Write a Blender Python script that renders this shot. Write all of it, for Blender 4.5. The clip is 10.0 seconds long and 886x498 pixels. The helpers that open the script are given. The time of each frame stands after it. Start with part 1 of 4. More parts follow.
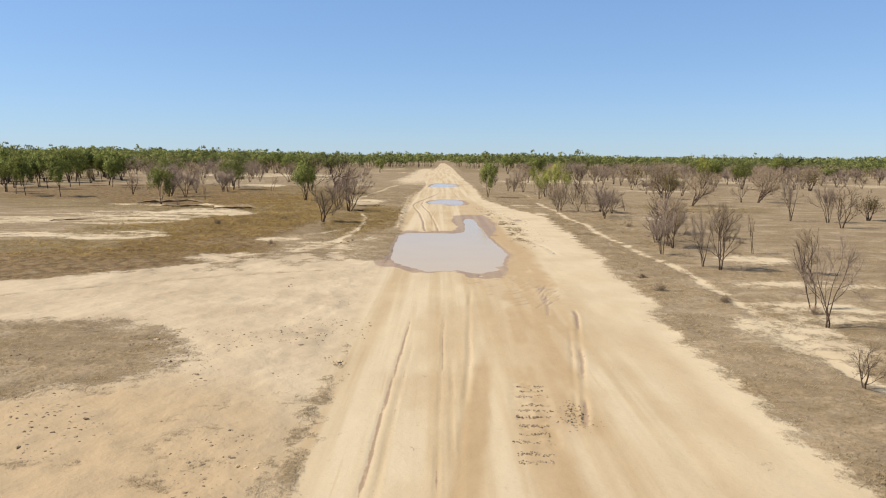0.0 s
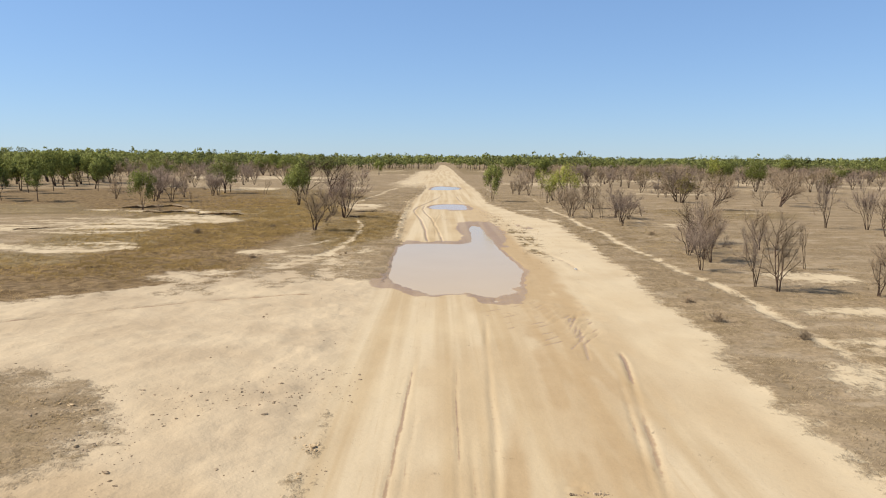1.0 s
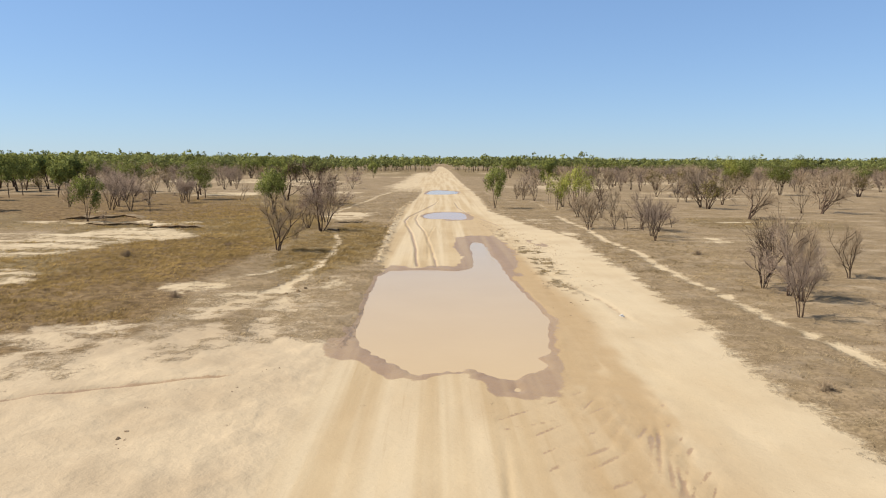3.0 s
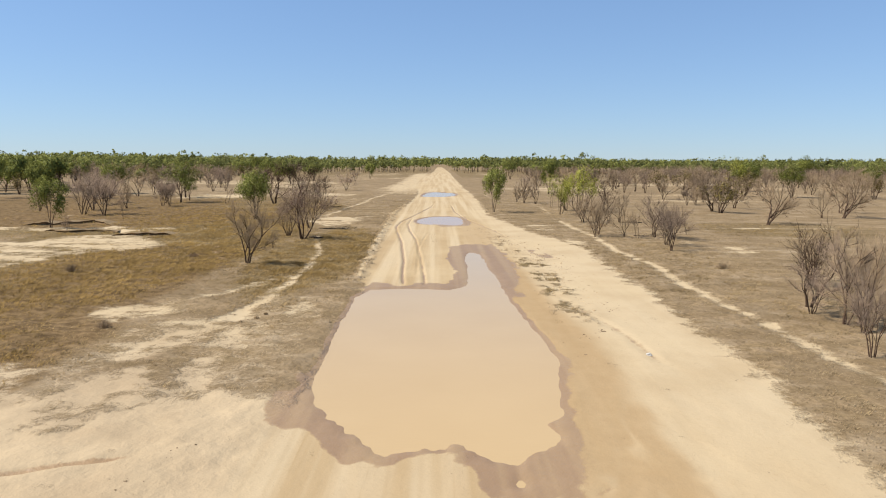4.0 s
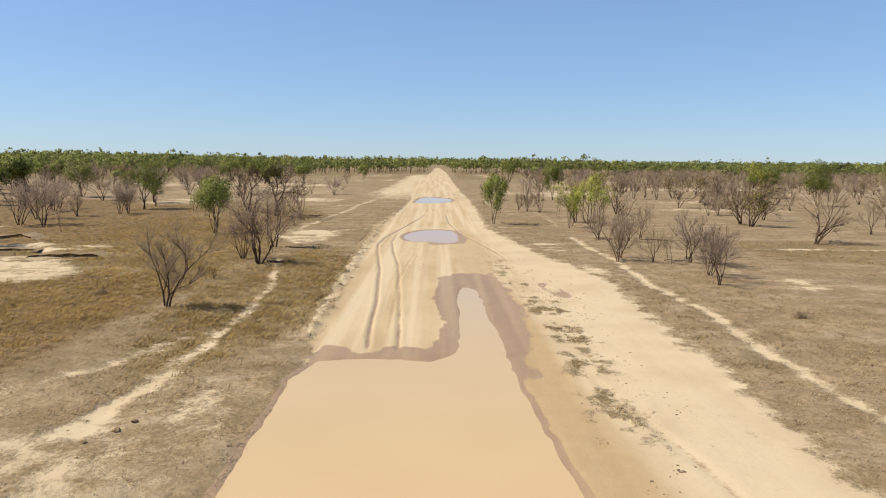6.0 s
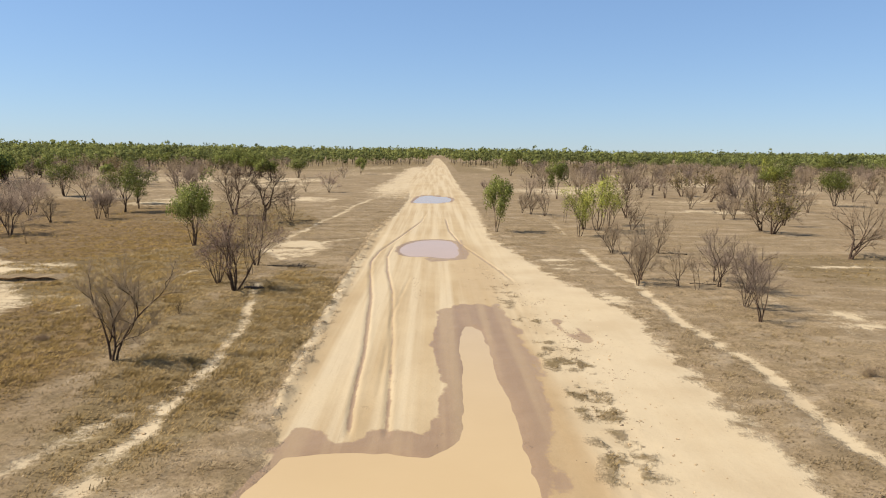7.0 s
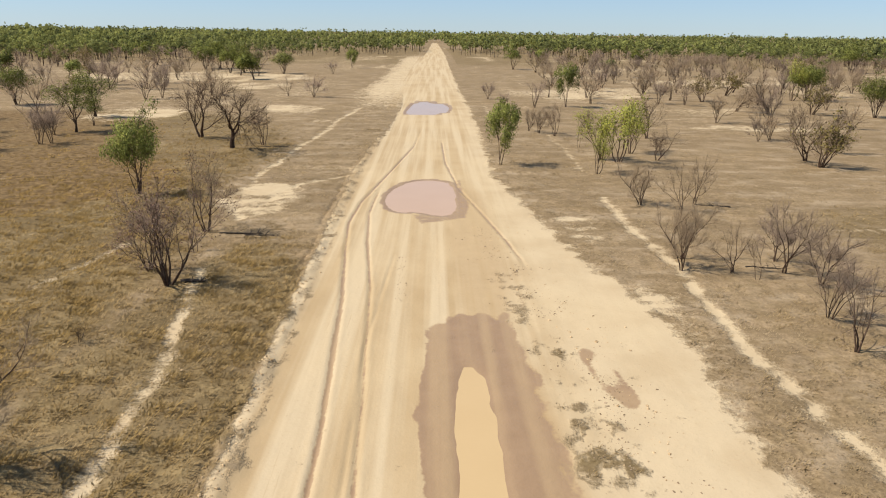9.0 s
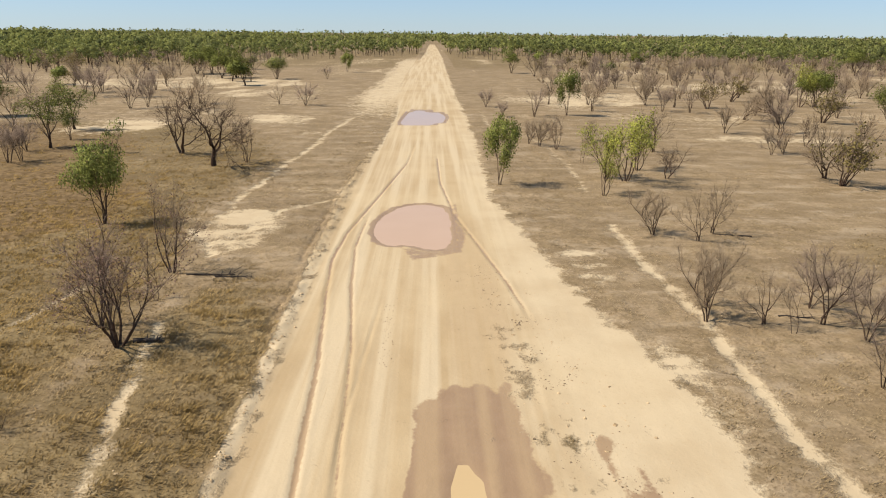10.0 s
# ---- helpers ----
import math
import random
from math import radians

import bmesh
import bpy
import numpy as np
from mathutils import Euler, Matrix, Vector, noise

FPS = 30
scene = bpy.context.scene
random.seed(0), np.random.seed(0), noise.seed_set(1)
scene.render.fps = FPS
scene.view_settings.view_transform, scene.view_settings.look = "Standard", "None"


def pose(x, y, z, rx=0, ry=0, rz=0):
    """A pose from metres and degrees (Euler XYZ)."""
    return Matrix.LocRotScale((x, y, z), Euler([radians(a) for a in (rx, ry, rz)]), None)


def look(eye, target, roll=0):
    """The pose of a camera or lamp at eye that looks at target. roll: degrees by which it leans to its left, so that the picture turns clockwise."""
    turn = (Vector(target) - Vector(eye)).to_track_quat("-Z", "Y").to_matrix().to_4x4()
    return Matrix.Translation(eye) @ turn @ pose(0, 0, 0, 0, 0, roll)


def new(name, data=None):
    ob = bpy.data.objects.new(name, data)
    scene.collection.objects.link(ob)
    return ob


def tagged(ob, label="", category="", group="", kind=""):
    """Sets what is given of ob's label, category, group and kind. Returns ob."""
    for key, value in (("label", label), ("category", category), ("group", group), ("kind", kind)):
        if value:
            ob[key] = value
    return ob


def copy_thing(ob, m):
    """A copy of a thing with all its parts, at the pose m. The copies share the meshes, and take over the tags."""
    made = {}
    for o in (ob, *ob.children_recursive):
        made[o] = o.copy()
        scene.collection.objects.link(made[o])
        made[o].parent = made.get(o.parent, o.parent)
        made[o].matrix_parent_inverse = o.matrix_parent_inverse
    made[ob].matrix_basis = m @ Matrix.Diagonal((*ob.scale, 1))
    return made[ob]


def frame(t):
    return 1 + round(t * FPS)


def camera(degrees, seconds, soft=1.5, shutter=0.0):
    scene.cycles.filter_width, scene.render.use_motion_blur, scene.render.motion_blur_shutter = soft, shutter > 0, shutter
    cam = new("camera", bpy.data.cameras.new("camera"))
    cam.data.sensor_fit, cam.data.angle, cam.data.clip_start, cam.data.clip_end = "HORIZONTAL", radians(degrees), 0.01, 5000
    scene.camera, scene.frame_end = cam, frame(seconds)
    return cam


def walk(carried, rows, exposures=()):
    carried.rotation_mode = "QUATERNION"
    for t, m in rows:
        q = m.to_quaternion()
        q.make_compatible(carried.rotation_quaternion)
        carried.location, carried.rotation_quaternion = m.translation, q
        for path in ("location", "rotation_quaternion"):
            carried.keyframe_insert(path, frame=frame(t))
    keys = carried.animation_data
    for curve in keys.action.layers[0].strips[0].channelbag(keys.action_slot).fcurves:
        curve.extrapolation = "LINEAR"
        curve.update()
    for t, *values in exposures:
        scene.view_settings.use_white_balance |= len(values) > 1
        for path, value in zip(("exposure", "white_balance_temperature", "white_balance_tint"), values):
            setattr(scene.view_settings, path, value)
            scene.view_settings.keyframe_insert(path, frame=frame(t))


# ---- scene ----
cam = camera(65.2, 10.0, 1.1)
PATH = [
    (0, (-0.039, 0.029, 8.539), (-0.031, 2.012, 8.276), 0.60),
    (0.5, (-0.318, 4.081, 8.496), (-0.310, 6.064, 8.237), 0.60),
    (1, (-0.511, 8.358, 8.535), (-0.502, 10.341, 8.277), 0.50),
    (1.5, (-0.619, 12.354, 8.548), (-0.608, 14.337, 8.292), 0.40),
    (2, (-0.600, 16.511, 8.577), (-0.588, 18.494, 8.322), 0.40),
    (2.5, (-0.413, 20.436, 8.590), (-0.400, 22.420, 8.335), 0.30),
    (4, (0.668, 32.001, 8.613), (0.682, 33.985, 8.361), 0.30),
    (4.5, (1.067, 35.527, 8.681), (1.081, 37.511, 8.429), 0.30),
    (5, (1.429, 39.262, 8.718), (1.444, 41.246, 8.467), 0.40),
    (5.5, (1.567, 42.879, 8.791), (1.584, 44.863, 8.540), 0.60),
    (7, (1.602, 53.966, 11.195), (1.624, 55.946, 10.912), 0.70),
    (7.5, (1.605, 57.439, 12.135), (1.630, 59.405, 11.769), 0.70),
    (8, (1.701, 61.004, 13.218), (1.727, 62.934, 12.696), 0.70),
    (8.5, (1.825, 64.264, 14.265), (1.856, 66.172, 13.666), 0.80),
    (9, (2.059, 67.680, 15.220), (2.089, 69.587, 14.619), 0.80),
    (9.5, (2.267, 70.702, 16.007), (2.298, 72.610, 15.407), 0.70),
    (10, (2.503, 73.883, 16.303), (2.537, 75.791, 15.703), 0.60),
]
walk(cam, [(t, look(eye, target, roll)) for t, eye, target, roll in PATH], [(0, 0.63, 6270, 10), (4, 0.63, 6440, 10), (7, 0.63, 6490, 10), (10, 0.63, 6590, 10)])

# ---- world, sun ----
ELEV = radians(50)
world = bpy.data.worlds.new("sky")
scene.world = world
world.use_nodes = True
wn = world.node_tree.nodes
sky = wn.new("ShaderNodeTexSky")
sky.sky_type = "NISHITA"
sky.sun_disc = False
sky.sun_elevation = ELEV
sky.sun_rotation = radians(-90)
sky.altitude = 50
sky.air_density, sky.dust_density, sky.ozone_density = 1.0, 0.0, 3.0
wn["Background"].inputs["Strength"].default_value = 0.150
clear = wn.new("ShaderNodeMix")  # clear dry air: a deeper blue
clear.data_type, clear.blend_type = "RGBA", "MULTIPLY"
clear.inputs[0].default_value = 1.0
clear.inputs[7].default_value = (0.690, 0.892, 1.19, 1)
haze = wn.new("ShaderNodeGamma")  # softens the bright rim of the horizon
haze.inputs[1].default_value = 0.57
world.node_tree.links.new(sky.outputs[0], haze.inputs[0])
world.node_tree.links.new(haze.outputs[0], clear.inputs[6])
world.node_tree.links.new(clear.outputs[2], wn["Background"].inputs["Color"])
sun = new("sun", bpy.data.lights.new("sun", "SUN"))
sun.data.energy, sun.data.angle, sun.data.color = 4.4, radians(0.6), (1.0, 0.955, 0.875)
sun.matrix_world = look((-60, 60, 80), (-60 + math.cos(ELEV), 60, 80 - math.sin(ELEV)))


# ---- material helpers ----
def mat(name):
    m = bpy.data.materials.new(name)
    m.use_nodes = True
    return m, m.node_tree.nodes, m.node_tree.links, m.node_tree.nodes["Principled BSDF"]


def put(links, node, key, value):
    """Feed an input with a socket or a plain value."""
    if hasattr(value, "is_output"):
        links.new(value, node.inputs[key])
    else:
        node.inputs[key].default_value = value


def noise_tex(nodes, links, coord, scale, detail=4, rough=0.55, stretch=None):
    if stretch:
        mp = nodes.new("ShaderNodeMapping")
        mp.inputs["Scale"].default_value = stretch
        links.new(coord, mp.inputs["Vector"])
        coord = mp.outputs[0]
    n = nodes.new("ShaderNodeTexNoise")
    n.inputs["Scale"].default_value, n.inputs["Detail"].default_value = scale, detail
    n.inputs["Roughness"].default_value = rough
    links.new(coord, n.inputs["Vector"])
    return n.outputs["Fac"]


def calc(nodes, links, op, a, b=0.0, clamp=False):
    n = nodes.new("ShaderNodeMath")
    n.operation, n.use_clamp = op, clamp
    put(links, n, 0, a)
    put(links, n, 1, b)
    return n.outputs[0]


def step(nodes, links, value, lo, hi, to_lo=0.0, to_hi=1.0):
    n = nodes.new("ShaderNodeMapRange")
    n.interpolation_type = "SMOOTHSTEP"
    for key, v in zip(("Value", "From Min", "From Max", "To Min", "To Max"), (value, lo, hi, to_lo, to_hi)):
        put(links, n, key, v)
    return n.outputs[0]


def blend(nodes, links, fac, a, b):
    n = nodes.new("ShaderNodeMix")
    n.data_type = "RGBA"
    for key, v in ((0, fac), (6, a), (7, b)):
        if hasattr(v, "is_output"):
            links.new(v, n.inputs[key])
        else:
            n.inputs[key].default_value = v if key == 0 else (*v, 1)
    return n.outputs[2]


def bump(nodes, links, bsdf, height, strength, distance):
    n = nodes.new("ShaderNodeBump")
    n.inputs["Strength"].default_value, n.inputs["Distance"].default_value = strength, distance
    links.new(height, n.inputs["Height"])
    links.new(n.outputs[0], bsdf.inputs["Normal"])


def ground_material():
    m, N, K, bsdf = mat("dry_ground")
    at = N.new("ShaderNodeAttribute")
    at.attribute_name = "zones"
    sep = N.new("ShaderNodeSeparateColor")
    K.new(at.outputs["Color"], sep.inputs[0])
    sand_z, wet_z, green_z = sep.outputs
    ochre_z = at.outputs["Alpha"]
    co = N.new("ShaderNodeNewGeometry").outputs["Position"]
    fine = noise_tex(N, K, co, 5.0, 6, 0.65)
    mid = noise_tex(N, K, co, 0.9, 5, 0.6)
    big = noise_tex(N, K, co, 0.11, 4, 0.55)
    xyz = N.new("ShaderNodeSeparateXYZ")
    K.new(co, xyz.inputs[0])
    beside = calc(N, K, "MULTIPLY", step(N, K, xyz.outputs[0], -8.5, -7.0), step(N, K, xyz.outputs[1], 66, 80))
    on_road = calc(N, K, "MULTIPLY", calc(N, K, "MAXIMUM", beside, step(N, K, xyz.outputs[0], -6.5, -3.5)), step(N, K, xyz.outputs[0], 6.0, 10.0, 1.0, 0.25))
    streak = noise_tex(N, K, co, 1.0, 3, 0.55, (0.85, 0.016, 1))
    drift0 = noise_tex(N, K, co, 0.22, 5, 0.55)
    mixf = N.new("ShaderNodeMix")
    for key, v in ((0, on_road), (2, drift0), (3, streak)):
        K.new(v, mixf.inputs[key])
    streak = mixf.outputs[0]
    drift = noise_tex(N, K, co, 0.35, 5, 0.6, (0.55, 2.2, 1))
    # dry grassland soil: straw litter over grey-brown dirt
    straw = blend(N, K, step(N, K, fine, 0.32, 0.68), (0.155, 0.104, 0.050), (0.291, 0.202, 0.103))
    dirt = blend(N, K, step(N, K, fine, 0.3, 0.7), (0.207, 0.140, 0.076), (0.335, 0.236, 0.131))
    land = blend(N, K, step(N, K, mid, 0.38, 0.62), straw, dirt)
    land = blend(N, K, step(N, K, big, 0.42, 0.68, 0.0, 0.5), land, (0.314, 0.226, 0.131))
    olive = blend(N, K, step(N, K, fine, 0.3, 0.7), (0.160, 0.109, 0.046), (0.268, 0.191, 0.091))
    tussock = noise_tex(N, K, co, 0.42, 6, 0.62, (0.35, 1.0, 1))
    cloud = noise_tex(N, K, co, 0.16, 5, 0.6, (0.4, 1.0, 1))
    land = blend(N, K, step(N, K, cloud, 0.40, 0.66, 0.0, 0.3), land, (0.159, 0.114, 0.069))
    clump = noise_tex(N, K, co, 1.7, 4, 0.55, (0.8, 1.0, 1))
    mottle = noise_tex(N, K, co, 0.33, 6, 0.65, (0.75, 1.0, 1))
    land = blend(N, K, step(N, K, mottle, 0.50, 0.63, 0.0, 0.55), land, (0.345, 0.258, 0.160))
    land = blend(N, K, step(N, K, mottle, 0.34, 0.44, 0.45, 0.0), land, (0.175, 0.124, 0.060))
    olive = blend(N, K, step(N, K, cloud, 0.42, 0.60, 0.0, 0.6), olive, (0.100, 0.065, 0.027))
    olive = blend(N, K, step(N, K, clump, 0.34, 0.62), (0.136, 0.093, 0.042), olive)
    land = blend(N, K, step(N, K, tussock, 0.40, 0.60, 0.58, 0.0), land, blend(N, K, fine, (0.127, 0.084, 0.040), (0.205, 0.141, 0.074)))
    g_edge = calc(N, K, "ADD", green_z, calc(N, K, "MULTIPLY", calc(N, K, "SUBTRACT", drift, 0.5), 0.9))
    land = blend(N, K, step(N, K, g_edge, 0.2, 0.85, 0.0, 0.9), land, olive)
    at2 = N.new("ShaderNodeAttribute")
    at2.attribute_name = "dense"
    d_edge = calc(N, K, "ADD", at2.outputs["Fac"], calc(N, K, "MULTIPLY", calc(N, K, "SUBTRACT", tussock, 0.5), 1.2))
    land = blend(N, K, step(N, K, d_edge, 0.2, 0.8, 0.0, 0.9), land, blend(N, K, step(N, K, clump, 0.34, 0.66), (0.095, 0.057, 0.024), (0.201, 0.128, 0.059)))
    # pale sand of road, trails and pans
    sand = blend(N, K, calc(N, K, "MULTIPLY", step(N, K, streak, 0.36, 0.64, 1.0, 0.0), step(N, K, on_road, 0.25, 1.0, 0.45, 1.0)), (0.472, 0.360, 0.219), (0.364, 0.253, 0.132))
    thin = noise_tex(N, K, co, 1.0, 4, 0.6, (5.0, 0.14, 1))
    thin_on = calc(N, K, "MULTIPLY", step(N, K, thin, 0.60, 0.72, 0.0, 0.38), on_road)
    sand = blend(N, K, thin_on, sand, (0.339, 0.231, 0.115))
    sand = blend(N, K, step(N, K, big, 0.35, 0.7, 0.0, 0.5), sand, (0.489, 0.365, 0.210))
    sand = blend(N, K, step(N, K, fine, 0.55, 0.75, 0.0, 0.35), sand, (0.346, 0.237, 0.115))
    verge = calc(N, K, "MULTIPLY", step(N, K, xyz.outputs[0], -6.0, -3.5, 0.6, 0.0), step(N, K, xyz.outputs[1], 58, 70, 1.0, 0.0))
    sand = blend(N, K, verge, sand, blend(N, K, step(N, K, drift0, 0.3, 0.7), (0.326, 0.237, 0.145), (0.431, 0.319, 0.195)))
    o_edge = calc(N, K, "ADD", ochre_z, calc(N, K, "MULTIPLY", calc(N, K, "SUBTRACT", streak, 0.5), 0.9))
    sand = blend(N, K, step(N, K, o_edge, 0.05, 0.85, 0.0, 0.8), sand, blend(N, K, mid, (0.292, 0.184, 0.084), (0.380, 0.258, 0.131)))
    long_x = noise_tex(N, K, co, 0.5, 5, 0.6, (0.3, 1.0, 1))
    ragged = calc(N, K, "ADD", calc(N, K, "MULTIPLY", calc(N, K, "SUBTRACT", long_x, 0.5), 0.5), calc(N, K, "ADD", calc(N, K, "MULTIPLY", calc(N, K, "SUBTRACT", mid, 0.5), 1.5),
                  calc(N, K, "MULTIPLY", calc(N, K, "SUBTRACT", fine, 0.5), 0.8)))
    s_edge = calc(N, K, "ADD", sand_z, ragged)
    col = blend(N, K, step(N, K, s_edge, 0.25, 0.75), land, sand)
    w_edge = calc(N, K, "ADD", calc(N, K, "ADD", wet_z, calc(N, K, "MULTIPLY", calc(N, K, "SUBTRACT", fine, 0.5), 0.7)), calc(N, K, "MULTIPLY", calc(N, K, "SUBTRACT", mid, 0.5), 0.9))
    w_edge = calc(N, K, "ADD", w_edge, calc(N, K, "MULTIPLY", calc(N, K, "SUBTRACT", streak, 0.5), 1.1))
    wet = step(N, K, w_edge, 0.36, 0.66)
    mud = blend(N, K, step(N, K, streak, 0.42, 0.66, 0.0, 0.55), blend(N, K, mid, (0.231, 0.139, 0.069), (0.305, 0.194, 0.104)), (0.375, 0.251, 0.124))
    col = blend(N, K, wet, col, mud)
    K.new(col, bsdf.inputs["Base Color"])
    K.new(step(N, K, wet, 0, 1, 0.95, 0.5), bsdf.inputs["Roughness"])
    K.new(step(N, K, wet, 0.2, 1, 0.06, 0.34), bsdf.inputs["Specular IOR Level"])
    grassy = calc(N, K, "MULTIPLY", step(N, K, s_edge, 0.25, 0.75, 1.0, 0.0), calc(N, K, "MULTIPLY", clump, 3.0))
    bump(N, K, bsdf, calc(N, K, "ADD", grassy, calc(N, K, "ADD", calc(N, K, "MULTIPLY", fine, step(N, K, s_edge, 0.25, 0.75, 1.2, 0.35)), calc(N, K, "MULTIPLY", mid, calc(N, K, "ADD", step(N, K, xyz.outputs[1], 100, 180, 0.9, 0.3), calc(N, K, "MULTIPLY", step(N, K, xyz.outputs[0], -6.0, -3.5, 2.6, 0.0), step(N, K, xyz.outputs[1], 58, 70, 1.0, 0.1)))))), 0.7, 0.06)
    return m


def plain_material(name, dark, light, scale, rough=0.9, spread=0.0, by_island=False, through_light=0.0, lift=0.0, olive=None, gloss=0.05):
    """Two tones by noise, varied again by island or object."""
    m, N, K, bsdf = mat(name)
    co = N.new("ShaderNodeNewGeometry")
    f = noise_tex(N, K, co.outputs["Position"], scale, 4, 0.6)
    col = blend(N, K, step(N, K, f, 0.3, 0.7), dark, light)
    if olive:
        at = N.new("ShaderNodeAttribute")
        at.attribute_name = "olive"
        col = blend(N, K, at.outputs["Fac"], col, blend(N, K, step(N, K, f, 0.3, 0.7), olive, tuple(1.6 * c for c in olive)))
    if spread:
        r = co.outputs["Random Per Island"] if by_island else N.new("ShaderNodeObjectInfo").outputs["Random"]
        hs = N.new("ShaderNodeHueSaturation")
        K.new(col, hs.inputs["Color"])
        K.new(step(N, K, r, 0, 1, 1 - spread, 1 + spread), hs.inputs["Value"])
        col = hs.outputs[0]
    K.new(col, bsdf.inputs["Base Color"])
    bsdf.inputs["Roughness"].default_value = rough
    bsdf.inputs["Specular IOR Level"].default_value = gloss
    way = None
    if lift:
        up = N.new("ShaderNodeMix")
        up.data_type = "VECTOR"
        up.inputs[0].default_value = lift
        K.new(co.outputs["Normal"], up.inputs[4])
        up.inputs[5].default_value = (0, 0, 1)
        nrm = N.new("ShaderNodeVectorMath")
        nrm.operation = "NORMALIZE"
        K.new(up.outputs[1], nrm.inputs[0])
        way = nrm.outputs[0]
        K.new(way, bsdf.inputs["Normal"])
    if through_light:
        tr = N.new("ShaderNodeBsdfTranslucent")
        K.new(col, tr.inputs["Color"])
        mx = N.new("ShaderNodeMixShader")
        mx.inputs[0].default_value = through_light
        K.new(bsdf.outputs[0], mx.inputs[1])
        K.new(tr.outputs[0], mx.inputs[2])
        K.new(mx.outputs[0], N["Material Output"].inputs["Surface"])
    return m


def water_material(name, dark, light, sheen):
    m, N, K, bsdf = mat(name)
    co = N.new("ShaderNodeNewGeometry").outputs["Position"]
    f = noise_tex(N, K, co, 0.25, 3, 0.5)
    K.new(blend(N, K, f, dark, light), bsdf.inputs["Base Color"])
    bsdf.inputs["Roughness"].default_value = 0.06
    bsdf.inputs["IOR"].default_value = 1.33
    bsdf.inputs["Specular IOR Level"].default_value = sheen
    bump(N, K, bsdf, noise_tex(N, K, co, 3.0, 3, 0.5, (0.6, 2.5, 1)), 0.16, 0.02)
    return m


GROUND = ground_material()
WATER = water_material("muddy_water", (0.436, 0.296, 0.144), (0.476, 0.330, 0.167), 0.20)
# pinker base colour and weaker specular for the two farther puddles
WATER_PINK = water_material("pinkish_water", (0.410, 0.268, 0.170), (0.450, 0.300, 0.196), 0.08)
BARK = plain_material("grey_brown_bark", (0.050, 0.030, 0.019), (0.125, 0.080, 0.051), 6.0, 0.9, 0.2)
TWIG = plain_material("purple_grey_twigs", (0.280, 0.198, 0.136), (0.420, 0.306, 0.216), 3.0, 0.9, 0.2, False, 0.4, 0.75)
TWIG_TAN = plain_material("tan_grey_twigs", (0.330, 0.232, 0.138), (0.480, 0.350, 0.215), 3.0, 0.9, 0.2, False, 0.4, 0.75)
LEAF = plain_material("gum_leaves", (0.092, 0.104, 0.024), (0.255, 0.258, 0.062), 1.6, 0.6, 0.25, True, 0.25, 0.05)
LEAF_YELLOW = plain_material("yellow_green_leaves", (0.215, 0.215, 0.036), (0.400, 0.380, 0.080), 1.2, 0.6, 0.25, True, 0.3, 0.15)
LEAF_OLIVE = plain_material("olive_leaves", (0.130, 0.100, 0.030), (0.255, 0.196, 0.062), 1.2, 0.7, 0.25, True, 0.3, 0.25)
LEAF_BROWN = plain_material("withered_leaves", (0.143, 0.086, 0.064), (0.254, 0.157, 0.116), 2.0, 0.8, 0.3, True, 0.3, 0.4)
FAR_LEAF = plain_material("woodland_leaves", (0.155, 0.164, 0.046), (0.295, 0.294, 0.084), 0.10, 0.8, 0.10, True, 0.35, 0.1, (0.098, 0.102, 0.038))
STRAW = plain_material("dry_grass_blades", (0.265, 0.190, 0.104), (0.430, 0.318, 0.182), 0.17, 0.9, 0.15, True, 0.2, 0.9, (0.224, 0.147, 0.053))
CLOD = plain_material("sandy_clods", (0.313, 0.210, 0.108), (0.507, 0.360, 0.199), 1.5, 0.95, 0.3, True)
RAW_EARTH = plain_material("raw_earth", (0.138, 0.087, 0.044), (0.276, 0.184, 0.096), 1.6, 0.95)
# dirt crumbs; the dark colour also stands in for shade in small relief
DIRT_AND_SHADE = plain_material("dirt_and_shade", (0.144, 0.097, 0.054), (0.308, 0.221, 0.134), 0.8, 0.95, 0.35, True)
DEAD_WOOD = plain_material("dead_wood", (0.025, 0.019, 0.015), (0.084, 0.063, 0.048), 8.0, 0.9, 0.2)
PALE_STONE = plain_material("pale_stone", (0.369, 0.335, 0.281), (0.502, 0.469, 0.415), 9.0, 0.9)


# ---- plan of the ground ----
def hash2(ix, iy, seed):
    h = (ix.astype(np.int64) * 374761393 + iy.astype(np.int64) * 668265263 + seed * 974634777) & 0x7FFFFFFF
    h = ((h ^ (h >> 13)) * 1274126177) & 0x7FFFFFFF
    return ((h ^ (h >> 16)) & 0xFFFF) / 65535.0


def lattice(x, y, size, seed):
    """Smooth value noise in -1..1 with the given cell size."""
    x, y = x / size, y / size
    ix, iy = np.floor(x), np.floor(y)
    fx, fy = x - ix, y - iy
    fx, fy = fx * fx * (3 - 2 * fx), fy * fy * (3 - 2 * fy)
    a, b = hash2(ix, iy, seed), hash2(ix + 1, iy, seed)
    c, d = hash2(ix, iy + 1, seed), hash2(ix + 1, iy + 1, seed)
    return 2 * (a + (b - a) * fx + (c - a) * fy + (a - b - c + d) * fx * fy) - 1


def fbm(x, y, size, seed, octaves=4):
    total, amp = 0, 1.0
    for i in range(octaves):
        total = total + amp * lattice(x + 17.3 * i, y - 9.1 * i, size / 2 ** i, seed + i)
        amp *= 0.5
    return total / (2 - 2 ** (1 - octaves))


def smooth(v, lo, hi):
    u = np.clip((v - lo) / (hi - lo), 0, 1)
    return u * u * (3 - 2 * u)


